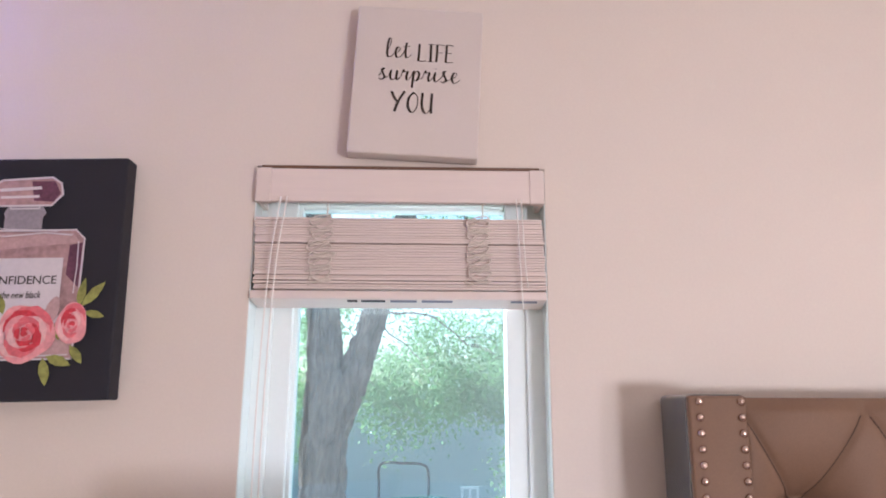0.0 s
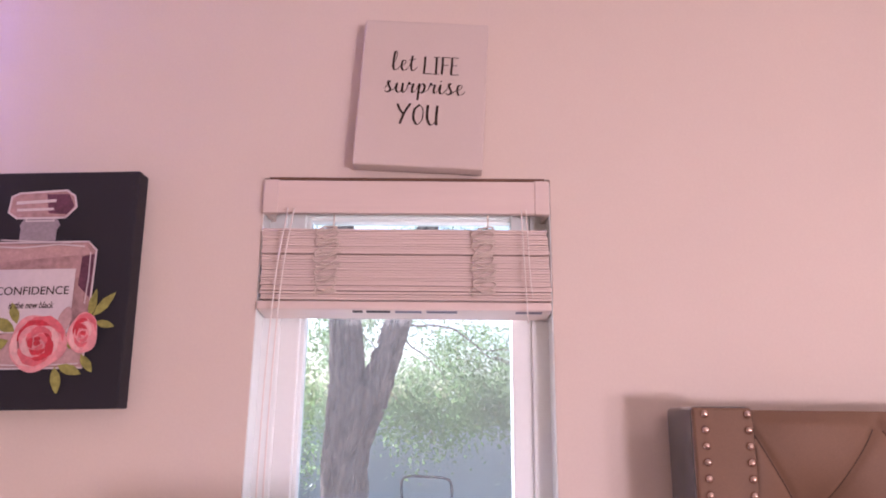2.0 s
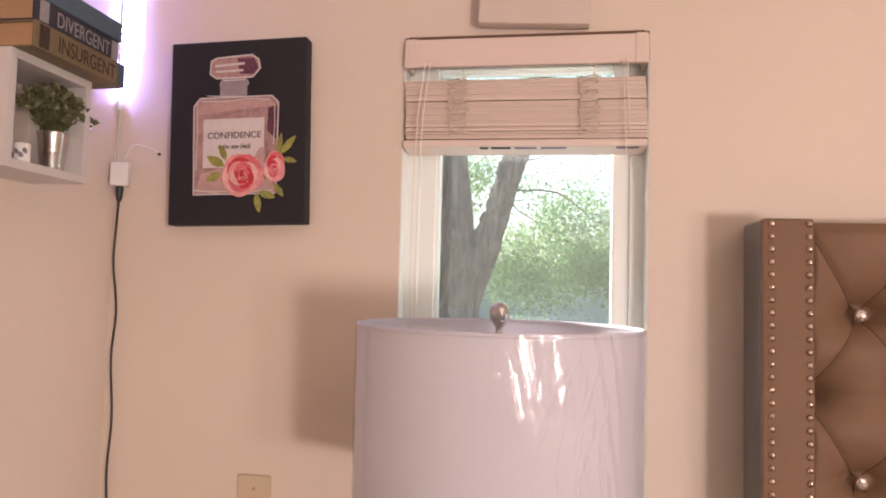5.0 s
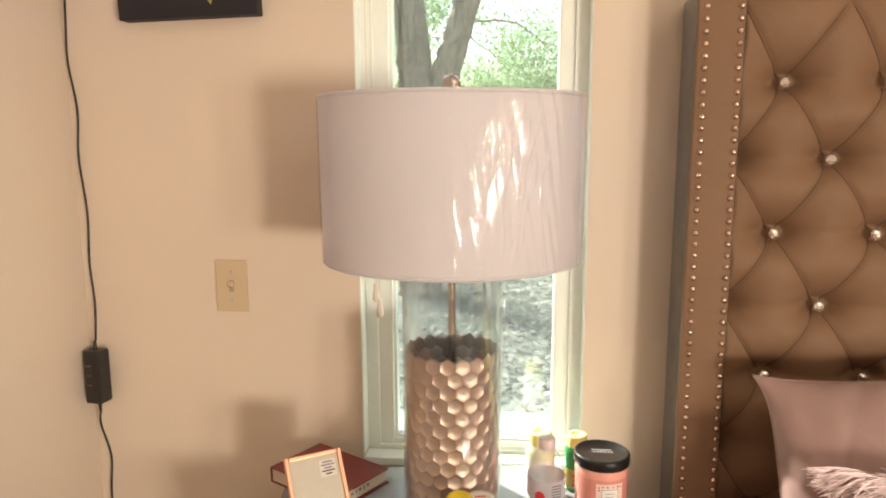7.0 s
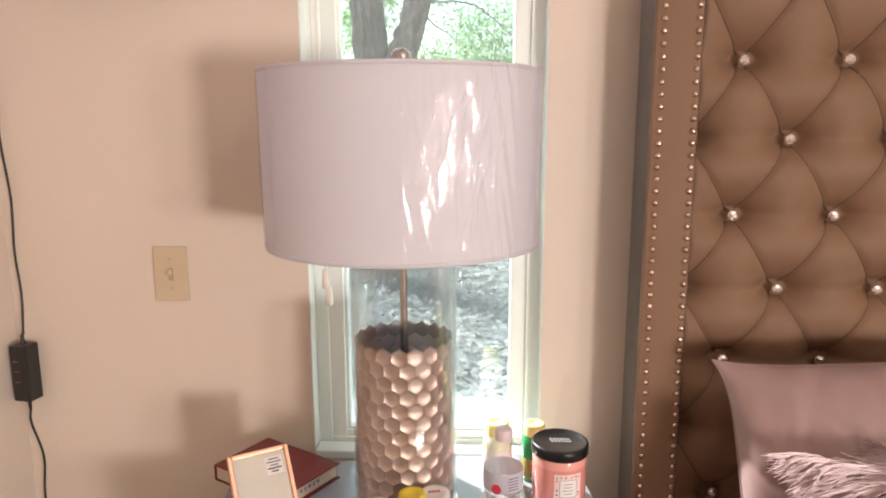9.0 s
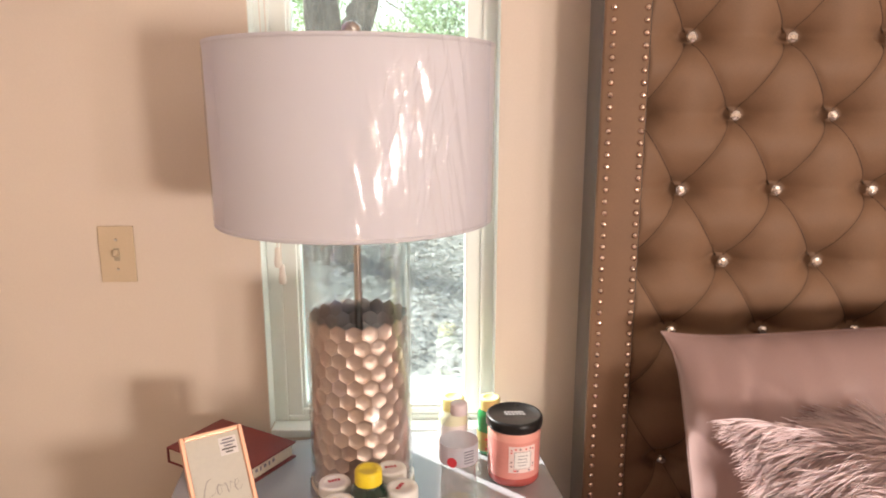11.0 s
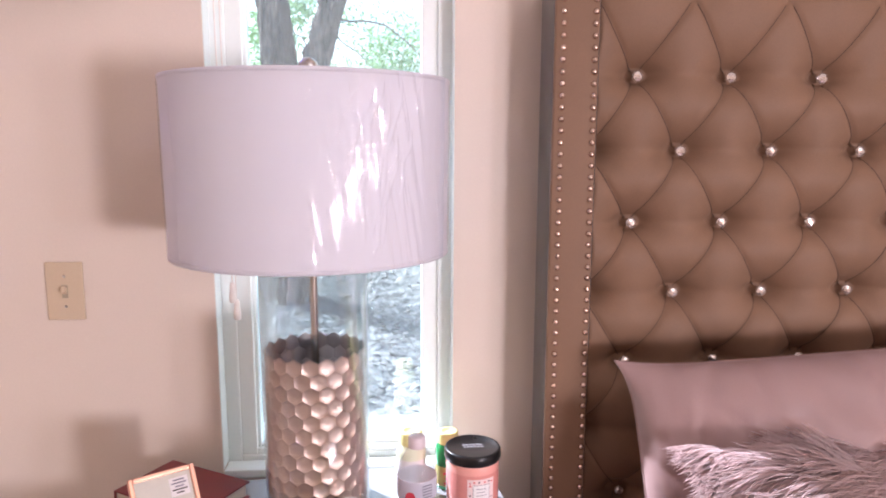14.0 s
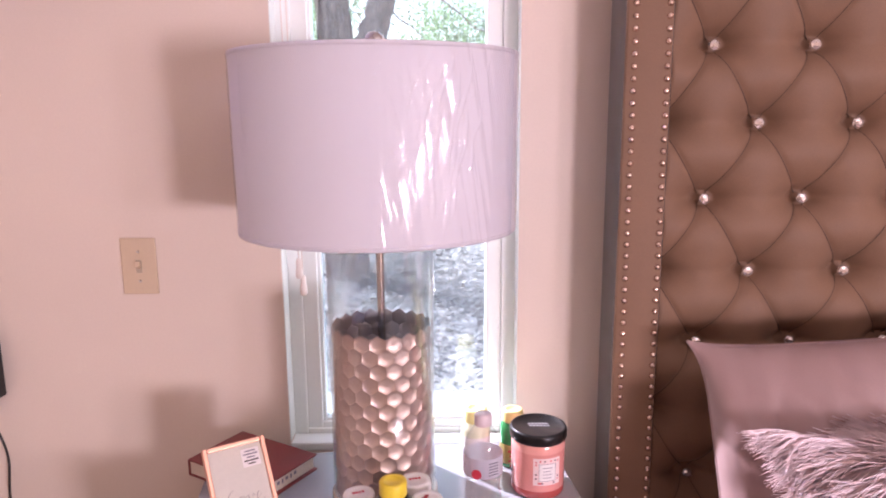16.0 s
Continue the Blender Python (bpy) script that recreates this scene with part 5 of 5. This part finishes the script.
def potted_plant():
    p = thing("potted_plant", pose(-0.822, 0.925, 1.744), "small artificial green plant in a tapered tin pot", "plant")
    part("pot", lathe([(0, 0), (0.0175, 0), (0.0183, 0.002), (0.0214, 0.034), (0.0219, 0.035), (0.0219, 0.038), (0.0248, 0.066), (0.0258, 0.069), (0.0244, 0.070), (0.0232, 0.064), (0, 0.060)], 40), TIN, p, smooth=True)
    part("soil", lathe([(0, 0.063), (0.0234, 0.062)], 20), SOIL, p)
    rnd = random.Random(9)
    stems, verts, faces = bmesh.new(), [], []
    for k in range(96):
        a, lean = rnd.uniform(0, 6.28), rnd.uniform(0.1, 1.0)
        ln = rnd.uniform(0.055, 0.100)
        tip = Vector((math.cos(a) * lean * 0.050, math.sin(a) * lean * 0.088, 0.062 + ln * (1.10 - 0.62 * lean)))
        pts = smooth_path([(math.cos(a) * 0.008, math.sin(a) * 0.008, 0.06), (tip.x * 0.5, tip.y * 0.5, 0.062 + ln * 0.62), tip], 4)
        tube(pts, 0.0008, 4, stems)
        for j in range(11):
            q = pts[min(len(pts) - 1, 2 + j * (len(pts) - 2) // 11)]
            d = Vector((rnd.gauss(0, 1), rnd.gauss(0, 1), rnd.gauss(0.3, 0.7))).normalized()
            n2 = d.cross(Vector((rnd.gauss(0, 1), rnd.gauss(0, 1), rnd.gauss(0, 1)))).normalized()
            s = rnd.uniform(0.013, 0.023)
            i0 = len(verts)
            cpt = q + d * s * 0.5 + d.cross(n2) * s * 0.12
            verts += [q, q + d * s * 0.5 + n2 * s * 0.32, q + d * s, q + d * s * 0.5 - n2 * s * 0.32, cpt]
            faces += [(i0, i0 + 1, i0 + 4), (i0 + 1, i0 + 2, i0 + 4), (i0 + 2, i0 + 3, i0 + 4), (i0 + 3, i0, i0 + 4)]
    part("stems", stems, LEAFP, p)
    raw("leaves", verts, faces, LEAFP, p, "small dark green leaves", kind="stuff")


potted_plant()
tin = thing("small_jar", pose(-0.802, 0.832, 1.744), "tiny white jar with a dark motif", "jar")
part("body", lathe([(0, 0), (0.0125, 0), (0.0135, 0.002), (0.0135, 0.030), (0.012, 0.032), (0, 0.032)], 24), PLASTIC_W, tin, smooth=True)
for a, zz in ((10, 0.017), (38, 0.012), (62, 0.019), (-18, 0.011)):
    part("motif", flat(oval(0, 0, 0.0035, 0.005, 10, 0.5, 0.08, a), 0, 0.0005), INKGREY, tin).matrix_basis = Matrix.Rotation(radians(a), 4, "Z") @ Matrix.Translation((0, -0.0134, zz))


def corner_lights():
    s = thing("led_strip", pose(X0 + 0.008, YW - 0.008, 1.94), "glowing violet light strip stuck up the room corner", "light strip")
    part("strip", box((0.010, 0.002, 0.66), (0, 0, 0.33), 0, Matrix.Rotation(radians(45), 4, "Z")), PLASTIC_W, s, "white backing tape")
    diode = part("diode", box((0.0064, 0.0022, 0.0064), (0, 0, 0), 0.0004, segments=1), LED, s, "glowing violet diode")
    for k in range(40):
        d = diode if k == 0 else diode.copy()
        if k:
            scene.collection.objects.link(d)
        d.matrix_basis = Matrix.Rotation(radians(45), 4, "Z") @ Matrix.Translation((0, -0.0021, 0.010 + 0.0164 * k))
    part("connector", box((0.012, 0.005, 0.018), (0, 0, -0.006), 0.001, Matrix.Rotation(radians(45), 4, "Z")), PLASTIC_W, s)
    part("lead", tube(smooth_path([(0, 0, -0.012), (0.002, -0.004, -0.06), (-0.002, -0.006, -0.11), (0.004, -0.010, -0.135)], 6), 0.0014, 6), PLASTIC_W, s, smooth=True)
    part("lead", tube(smooth_path([(0.003, 0, -0.012), (0.008, -0.003, -0.05), (0.005, -0.006, -0.10), (0.010, -0.010, -0.135)], 6), 0.0012, 6), PLASTIC_W, s, smooth=True)
    th = thing("loose_cord", pose(-0.835, 1.196, 2.057), "thin white cord hanging against the wall", "cord")
    part("cord", tube(smooth_path([(0.0, 0, 0.36), (0.004, 0, 0.20), (0.0, 0, 0.08), (0.003, 0, 0.0)], 6), 0.0011, 6), PLASTIC_W, th, smooth=True)
    part("knot", lathe([(0, -0.004), (0.0022, -0.002), (0.0022, 0.001), (0, 0.003)], 10, (0.003, 0, 0)), PLASTIC_W, th, smooth=True)
    c = thing("light_controller", pose(-0.860, 1.172, 1.757), "white plug-in controller box hanging in the corner", "controller")
    part("case", box((0.036, 0.026, 0.050), (0, 0, 0.026), 0.004, Matrix.Rotation(radians(20), 4, "Z")), PLASTIC_W, c)
    part("plug", lathe([(0.0075, 0.003), (0.0075, -0.010), (0.0055, -0.024), (0.004, -0.030), (0, -0.030)], 16), BLACKP, c, smooth=True)
    part("aerial_lead", tube(smooth_path([(0.0, 0.012, 0.062), (0.012, 0.022, 0.092), (0.036, 0.0245, 0.090), (0.058, 0.0245, 0.082), (0.071, 0.0245, 0.074)], 6), 0.0010, 6), PLASTIC_W, c, smooth=True)
    part("sensor", lathe([(0, -0.004), (0.0035, -0.003), (0.004, 0), (0, 0.003)], 12, (0.071, 0.023, 0.074)), BLACKP, c, smooth=True)
    a = thing("power_adapter", pose(-0.858, 1.168, 0.858, 0, 0, -9), "black power adapter brick hanging in the room corner", "adapter")
    part("case", box((0.040, 0.036, 0.120), (0, 0, 0.061), 0.004), BLACKP, a)
    st = part("sticker", box((0.022, 0.0006, 0.066), (-0.006, -0.0184, 0.064)), INK, a)
    for k in range(3):
        part("print_bar", box((0.012, 0.0006, 0.0014 + 0.001 * (k == 0)), (-0.006, -0.0189, 0.088 - 0.022 * k)), INKGREY, st)
    for z0, z1 in ((0.119, 0.142), (0.003, -0.020)):
        part("strain_relief", lathe([(0.0055, z0), (0.0038, (z0 + z1) / 2), (0.003, z1)], 12), BLACKP, a, smooth=True)
    cable = thing("power_cable", pose(-0.868, 1.180, 0), "thin black cable running down the room corner", "cable")
    up = [(0.006, -0.006, 1.730), (-0.006, 0.008, 1.68), (-0.010, 0.010, 1.60), (0.002, 0.010, 1.50), (-0.004, 0.010, 1.40), (0.006, 0.008, 1.28), (0.001, 0.008, 1.17), (0.008, 0.004, 1.08), (0.010, -0.008, 0.998)]
    dn = [(0.010, -0.010, 0.840), (0.000, 0.0, 0.80), (0.016, 0.004, 0.72), (0.008, 0.006, 0.62), (0.016, 0.006, 0.45), (0.006, 0.004, 0.2), (0.01, -0.01, 0.006)]
    part("upper_run", tube(smooth_path(up, 10), 0.0024, 8), BLACKP, cable, smooth=True)
    part("lower_run", tube(smooth_path(dn, 10), 0.0024, 8), BLACKP, cable, smooth=True)


corner_lights()


# ---- outdoors ----
GZ = -0.28


def outdoors():
    n = 130
    xs, ys = np.linspace(-1, 1, n), np.linspace(-1, 1, n)
    V, F = [], []
    for j in range(n):
        y = 1.37 + 300 * np.sign(ys[j]) * abs(ys[j]) ** 2.6
        for i in range(n):
            x = 260 * np.sign(xs[i]) * abs(xs[i]) ** 2.4
            rise = 0.22 * min(1, max(0, (y - 5) / 9))
            V.append((x, y, GZ + rise + 0.05 * noise.noise((x * 0.5, y * 0.5, 1)) * (1 if y < 40 else 0)))
    for j in range(n - 1):
        for i in range(n - 1):
            k = j * n + i
            F.append((k, k + 1, k + n + 1, k + n))
    tagged(raw("ground", V, F, GROUND, smooth=True), "dark mulched yard with leaf litter", kind="structure")
    slab("pavement", [((-9, 1.365, GZ - 0.06), (9, 3.82, GZ + 0.055))], CONCRETE, "pale sunlit concrete walk along the house")
    slab("garden_wall", [((-14, 14.2, -0.6), (14, 14.45, 2.0))], STUCCO, "pale stucco garden wall")
    rng = np.random.default_rng(5)
    m = 22000
    y = 3.78 + 9.2 * rng.uniform(0, 1, m) ** 1.3
    x = rng.normal(-0.3, 3.2, m)
    z = GZ + 0.22 * ((y - 5) / 9).clip(0, 1) + rng.uniform(0.01, 0.07, m)
    s = rng.uniform(0.02, 0.055, m)
    th, tl = rng.uniform(0, 6.28, m), rng.uniform(-0.5, 0.5, (m, 2))
    u = np.stack([np.cos(th), np.sin(th), tl[:, 0]], -1) * s[:, None]
    w = np.stack([-np.sin(th), np.cos(th), tl[:, 1]], -1) * s[:, None] * 0.5
    c = np.stack([x, y, z], -1)
    Q = np.stack([c - u, c + w, c + u, c - w], 1).reshape(-1, 3)
    o = raw("leaf_litter", Q, np.arange(4 * m).reshape(-1, 4).tolist(), LITTER)
    tagged(o, "dry fallen leaves and mulch", "leaves", kind="stuff")


outdoors()


def oak():
    t = thing("oak_tree", pose(-0.92, 7.0, GZ), "forked oak with rough bark and a leafy hanging crown", "tree")
    bm = bmesh.new()

    def limb(pts, r0, r1, seg=64):
        path = smooth_path(pts, 26)
        k = len(path) - 1
        tube(path, [r0 + (r1 - r0) * (i / k) ** 0.8 for i in range(k + 1)], seg, bm)

    limb([(0.02, 0.0, -0.1), (0.0, 0.0, 0.5), (-0.02, 0, 1.3), (-0.01, 0, 1.9), (-0.02, 0, 2.3)], 0.235, 0.215)
    limb([(-0.01, 0, 1.90), (-0.05, 0.02, 2.5), (-0.10, 0.05, 3.0), (-0.26, 0.1, 4.4), (-0.6, 0.2, 6.2)], 0.215, 0.12)
    limb([(0.06, 0, 1.75), (0.29, 0, 2.34), (0.48, -0.03, 2.96), (0.66, -0.05, 3.5), (0.97, -0.1, 4.6), (1.6, 0, 6.0)], 0.165, 0.08)
    for v in bm.verts:
        q = v.co
        k = noise.noise((q.x * 6, q.y * 6, q.z * 1.4)) * 0.022 - 0.045 * max(0.0, 1 - 5 * abs(noise.noise((q.x * 13, q.y * 13, q.z * 2.6)))) + noise.noise((q.x * 30, q.y * 30, q.z * 9)) * 0.012
        v.co += Vector((q.x, q.y, 0)).normalized() * k
    part("trunk", bm, BARK, t, "forked trunk with rough grey bark", smooth=True)
    br = bmesh.new()

    def twig(pts, r0, r1):
        path = smooth_path(pts, 6)
        path = [q + Vector((noise.noise(q * 5), 0, noise.noise(q * 5 + Vector((9, 0, 0))))) * 0.05 for q in path]
        k = len(path) - 1
        tube(path, [0.48 * (r0 + (r1 - r0) * i / k) for i in range(k + 1)], 7, br)

    twig([(0.44, 0, 2.86), (0.75, 0.1, 2.90), (1.05, 0.2, 2.84), (1.4, 0.3, 2.62), (1.75, 0.4, 2.5)], 0.028, 0.008)
    twig([(0.44, 0, 2.84), (0.58, 0.1, 2.66), (0.8, 0.2, 2.52), (0.95, 0.3, 2.3)], 0.020, 0.006)
    twig([(1.0, 0, 4.3), (1.5, 0.1, 3.7), (1.72, 0.1, 3.35), (1.74, 0.1, 2.9), (1.84, 0.2, 2.4)], 0.035, 0.010)
    twig([(1.74, 0.1, 3.0), (1.95, 0.1, 2.96), (2.2, 0.2, 2.8)], 0.014, 0.006)
    twig([(-0.1, 0, 2.55), (0.04, 0.1, 2.75), (0.10, 0.2, 2.55), (0.16, 0.2, 2.35)], 0.018, 0.006)
    twig([(0.30, 0, 2.60), (0.10, 0.2, 2.78), (-0.05, 0.3, 2.98)], 0.018, 0.006)
    twig([(0.5, 0, 3.2), (0.8, 0.1, 3.25), (1.1, 0.2, 3.36)], 0.022, 0.008)
    twig([(0.2, 0, 2.4), (0.45, 0.2, 2.15), (0.7, 0.4, 1.95), (0.85, 0.5, 1.8)], 0.014, 0.005)
    for k in range(14):
        rr = random.Random(50 + k)
        x, z = rr.uniform(0.3, 2.6), rr.uniform(1.9, 4.6)
        twig([(x, 0.3, z), (x + rr.uniform(0.1, 0.4), 0.5, z + rr.uniform(-0.2, 0.1)), (x + rr.uniform(0.3, 0.7), 0.8, z - rr.uniform(0.1, 0.5))], 0.012, 0.004)
    part("branches", br, BARK, t, "thin drooping branches", smooth=True)

    def crown(name, clumps, seed, label):
        rng = np.random.default_rng(seed)
        cs = []
        for (x, y, z, rx, ry, rz, cnt) in clumps:
            cnt = int(cnt * 2.1)
            sub = rng.normal(0, 1, (max(3, cnt // 90), 3)) * np.array([rx, ry, rz]) * 0.55 + np.array([x, y, z])
            pick = sub[rng.integers(0, len(sub), cnt)]
            cs.append(pick + rng.normal(0, 1, (cnt, 3)) * np.array([0.16, 0.16, 0.11]))
        c = np.concatenate(cs)
        m = len(c)
        d = rng.normal(0, 1, (m, 3)) + np.array([0, 0, -0.5])
        d /= np.linalg.norm(d, axis=1, keepdims=True)
        w = np.cross(d, rng.normal(0, 1, (m, 3)))
        w /= np.linalg.norm(w, axis=1, keepdims=True)
        s = rng.uniform(0.017, 0.036, m)[:, None]
        Q = np.stack([c - d * s, c + w * s * 0.42, c + d * s, c - w * s * 0.42], 1).reshape(-1, 3)
        raw(name, Q, np.arange(4 * m).reshape(-1, 4).tolist(), LEAF, t, label, kind="stuff")

    low = [(0.7 + 0.42 * k, 0.6 + 0.35 * (k % 3), 1.95 + 0.12 * ((k * 7) % 3), 0.42, 0.5, 0.32, 1050) for k in range(7)]
    mid = [(0.85 + 0.45 * k, 1.6, 2.50 + 0.16 * ((k * 5) % 3), 0.45, 0.6, 0.30, 620) for k in range(7)]
    left = [(-0.75, 0.9, 2.3, 0.35, 0.5, 0.5, 900), (-1.2, 0.6, 3.0, 0.5, 0.5, 0.5, 900), (-0.3, 1.1, 2.9, 0.3, 0.5, 0.35, 900), (-0.05, 1.4, 3.3, 0.4, 0.5, 0.3, 900), (-0.9, 1.5, 1.6, 0.4, 0.6, 0.4, 600)] + [(-1.6 + 0.55 * k, 5.5, 2.25 + 0.2 * (k % 3), 0.5, 0.6, 0.4, 900) for k in range(12)]
    high = [(-0.8 + 0.5 * k, 0.8 + 0.3 * (k % 2), 4.55 + 0.25 * (k % 3), 0.5, 0.6, 0.35, 800) for k in range(8)]
    right = [(2.15, 0.6, 2.9, 0.35, 0.4, 0.35, 800), (2.3, 0.7, 3.5, 0.4, 0.4, 0.35, 800), (1.65, 0.5, 3.75, 0.3, 0.4, 0.22, 400), (1.95, 0.3, 2.45, 0.25, 0.4, 0.2, 600)]
    loose = [(0.9 + 0.33 * k, 1.0, 3.0 + 0.3 * ((k * 3) % 4), 0.3, 0.4, 0.25, 130) for k in range(6)]
    crown("crown", loose + low + mid + left + high + right, 17, "small sunlit green leaves")


oak()


def yard_things():
    c = thing("garden_shrub", pose(1.35, 9.2, GZ + 0.08), "leafy green shrub at the yard's edge", "shrub")
    st = bmesh.new()
    rng = np.random.default_rng(31)
    for k in range(14):
        a = k * 0.9
        tube([(0, 0, 0), (0.14 * math.cos(a), 0.14 * math.sin(a), 0.6), (0.26 * math.cos(a), 0.26 * math.sin(a), 1.1)], [0.014, 0.01, 0.004], 5, st)
    part("stems", st, BARK, c)
    m = 1600
    p = rng.normal(0, 1, (m, 3)) * np.array([0.20, 0.20, 0.32]) + np.array([0, 0, 0.85])
    d = rng.normal(0, 1, (m, 3)); d /= np.linalg.norm(d, axis=1, keepdims=True)
    w = np.cross(d, rng.normal(0, 1, (m, 3))); w /= np.linalg.norm(w, axis=1, keepdims=True)
    s = rng.uniform(0.025, 0.05, m)[:, None]
    raw("leaves", np.stack([p - d * s, p + w * s * 0.4, p + d * s, p - w * s * 0.4], 1).reshape(-1, 3), np.arange(4 * m).reshape(-1, 4).tolist(), LEAF, c, kind="stuff")
    gz = GZ + 0.22 * 0.7
    h = thing("garden_hose", pose(-0.35, 11.0, gz + 0.22), "tangled green garden hose lying in the yard", "hose")
    rr = random.Random(6)
    for k in range(5):
        r0 = rr.uniform(0.45, 0.8)
        ex, ey = rr.uniform(-0.25, 0.25), rr.uniform(-0.4, 0.4)
        pts = [(ex + r0 * math.cos(a * 0.42) * 1.25, ey + r0 * 0.9 * math.sin(a * 0.42), 0.0 + 0.05 * k + 0.03 * math.sin(a)) for a in range(16)]
        part("coil", tube(smooth_path(pts, 4), 0.016, 6), HOSE, h, smooth=True)
    mound = thing("mulch_mound", pose(-0.35, 11.0, gz - 0.05), "low mound of dark mulch", "mound", kind="stuff")
    part("heap", lathe([(1.6, 0.0), (1.3, 0.12), (0.9, 0.22), (0.4, 0.26), (0, 0.27)], 40), GROUND, mound, smooth=True)
    f = thing("iron_stand", pose(-0.30, 11.6, gz), "bent dark iron stand in front of the garden wall", "stand")
    part("rail", tube(smooth_path([(-0.38, 0, 0.0), (-0.38, 0, 0.55), (-0.36, 0, 0.92), (0.0, 0, 0.94), (0.30, 0, 0.92), (0.40, 0, 0.80), (0.40, 0, 0.4), (0.40, 0, 0.0)], 6), 0.022, 8), RUST, f, smooth=True)
    part("tray", box((0.74, 0.3, 0.03), (0, 0, 0.28), 0.006), RUST, f)
    r = thing("white_rack", pose(0.74, 11.3, gz), "small white slatted plastic rack standing in the yard", "rack")
    for x in (-0.12, 0.0, 0.12):
        part("upright", box((0.035, 0.03, 0.60), (x, 0, 0.30), 0.006), PLASTIC_W, r)
    part("top_bar", box((0.29, 0.04, 0.04), (0, 0, 0.60), 0.008), PLASTIC_W, r)
    part("foot_bar", box((0.29, 0.10, 0.03), (0, 0, 0.015), 0.006), PLASTIC_W, r)
    k = thing("wall_lantern", pose(1.34, 14.12, 1.56), "small white lantern fixed to the garden wall", "lantern")
    part("body", box((0.16, 0.12, 0.22), (0, 0, 0.11), 0.01), PLASTIC_W, k)
    part("bracket", box((0.06, 0.06, 0.10), (0, 0.03, -0.05), 0.005), RUST, k)


yard_things()
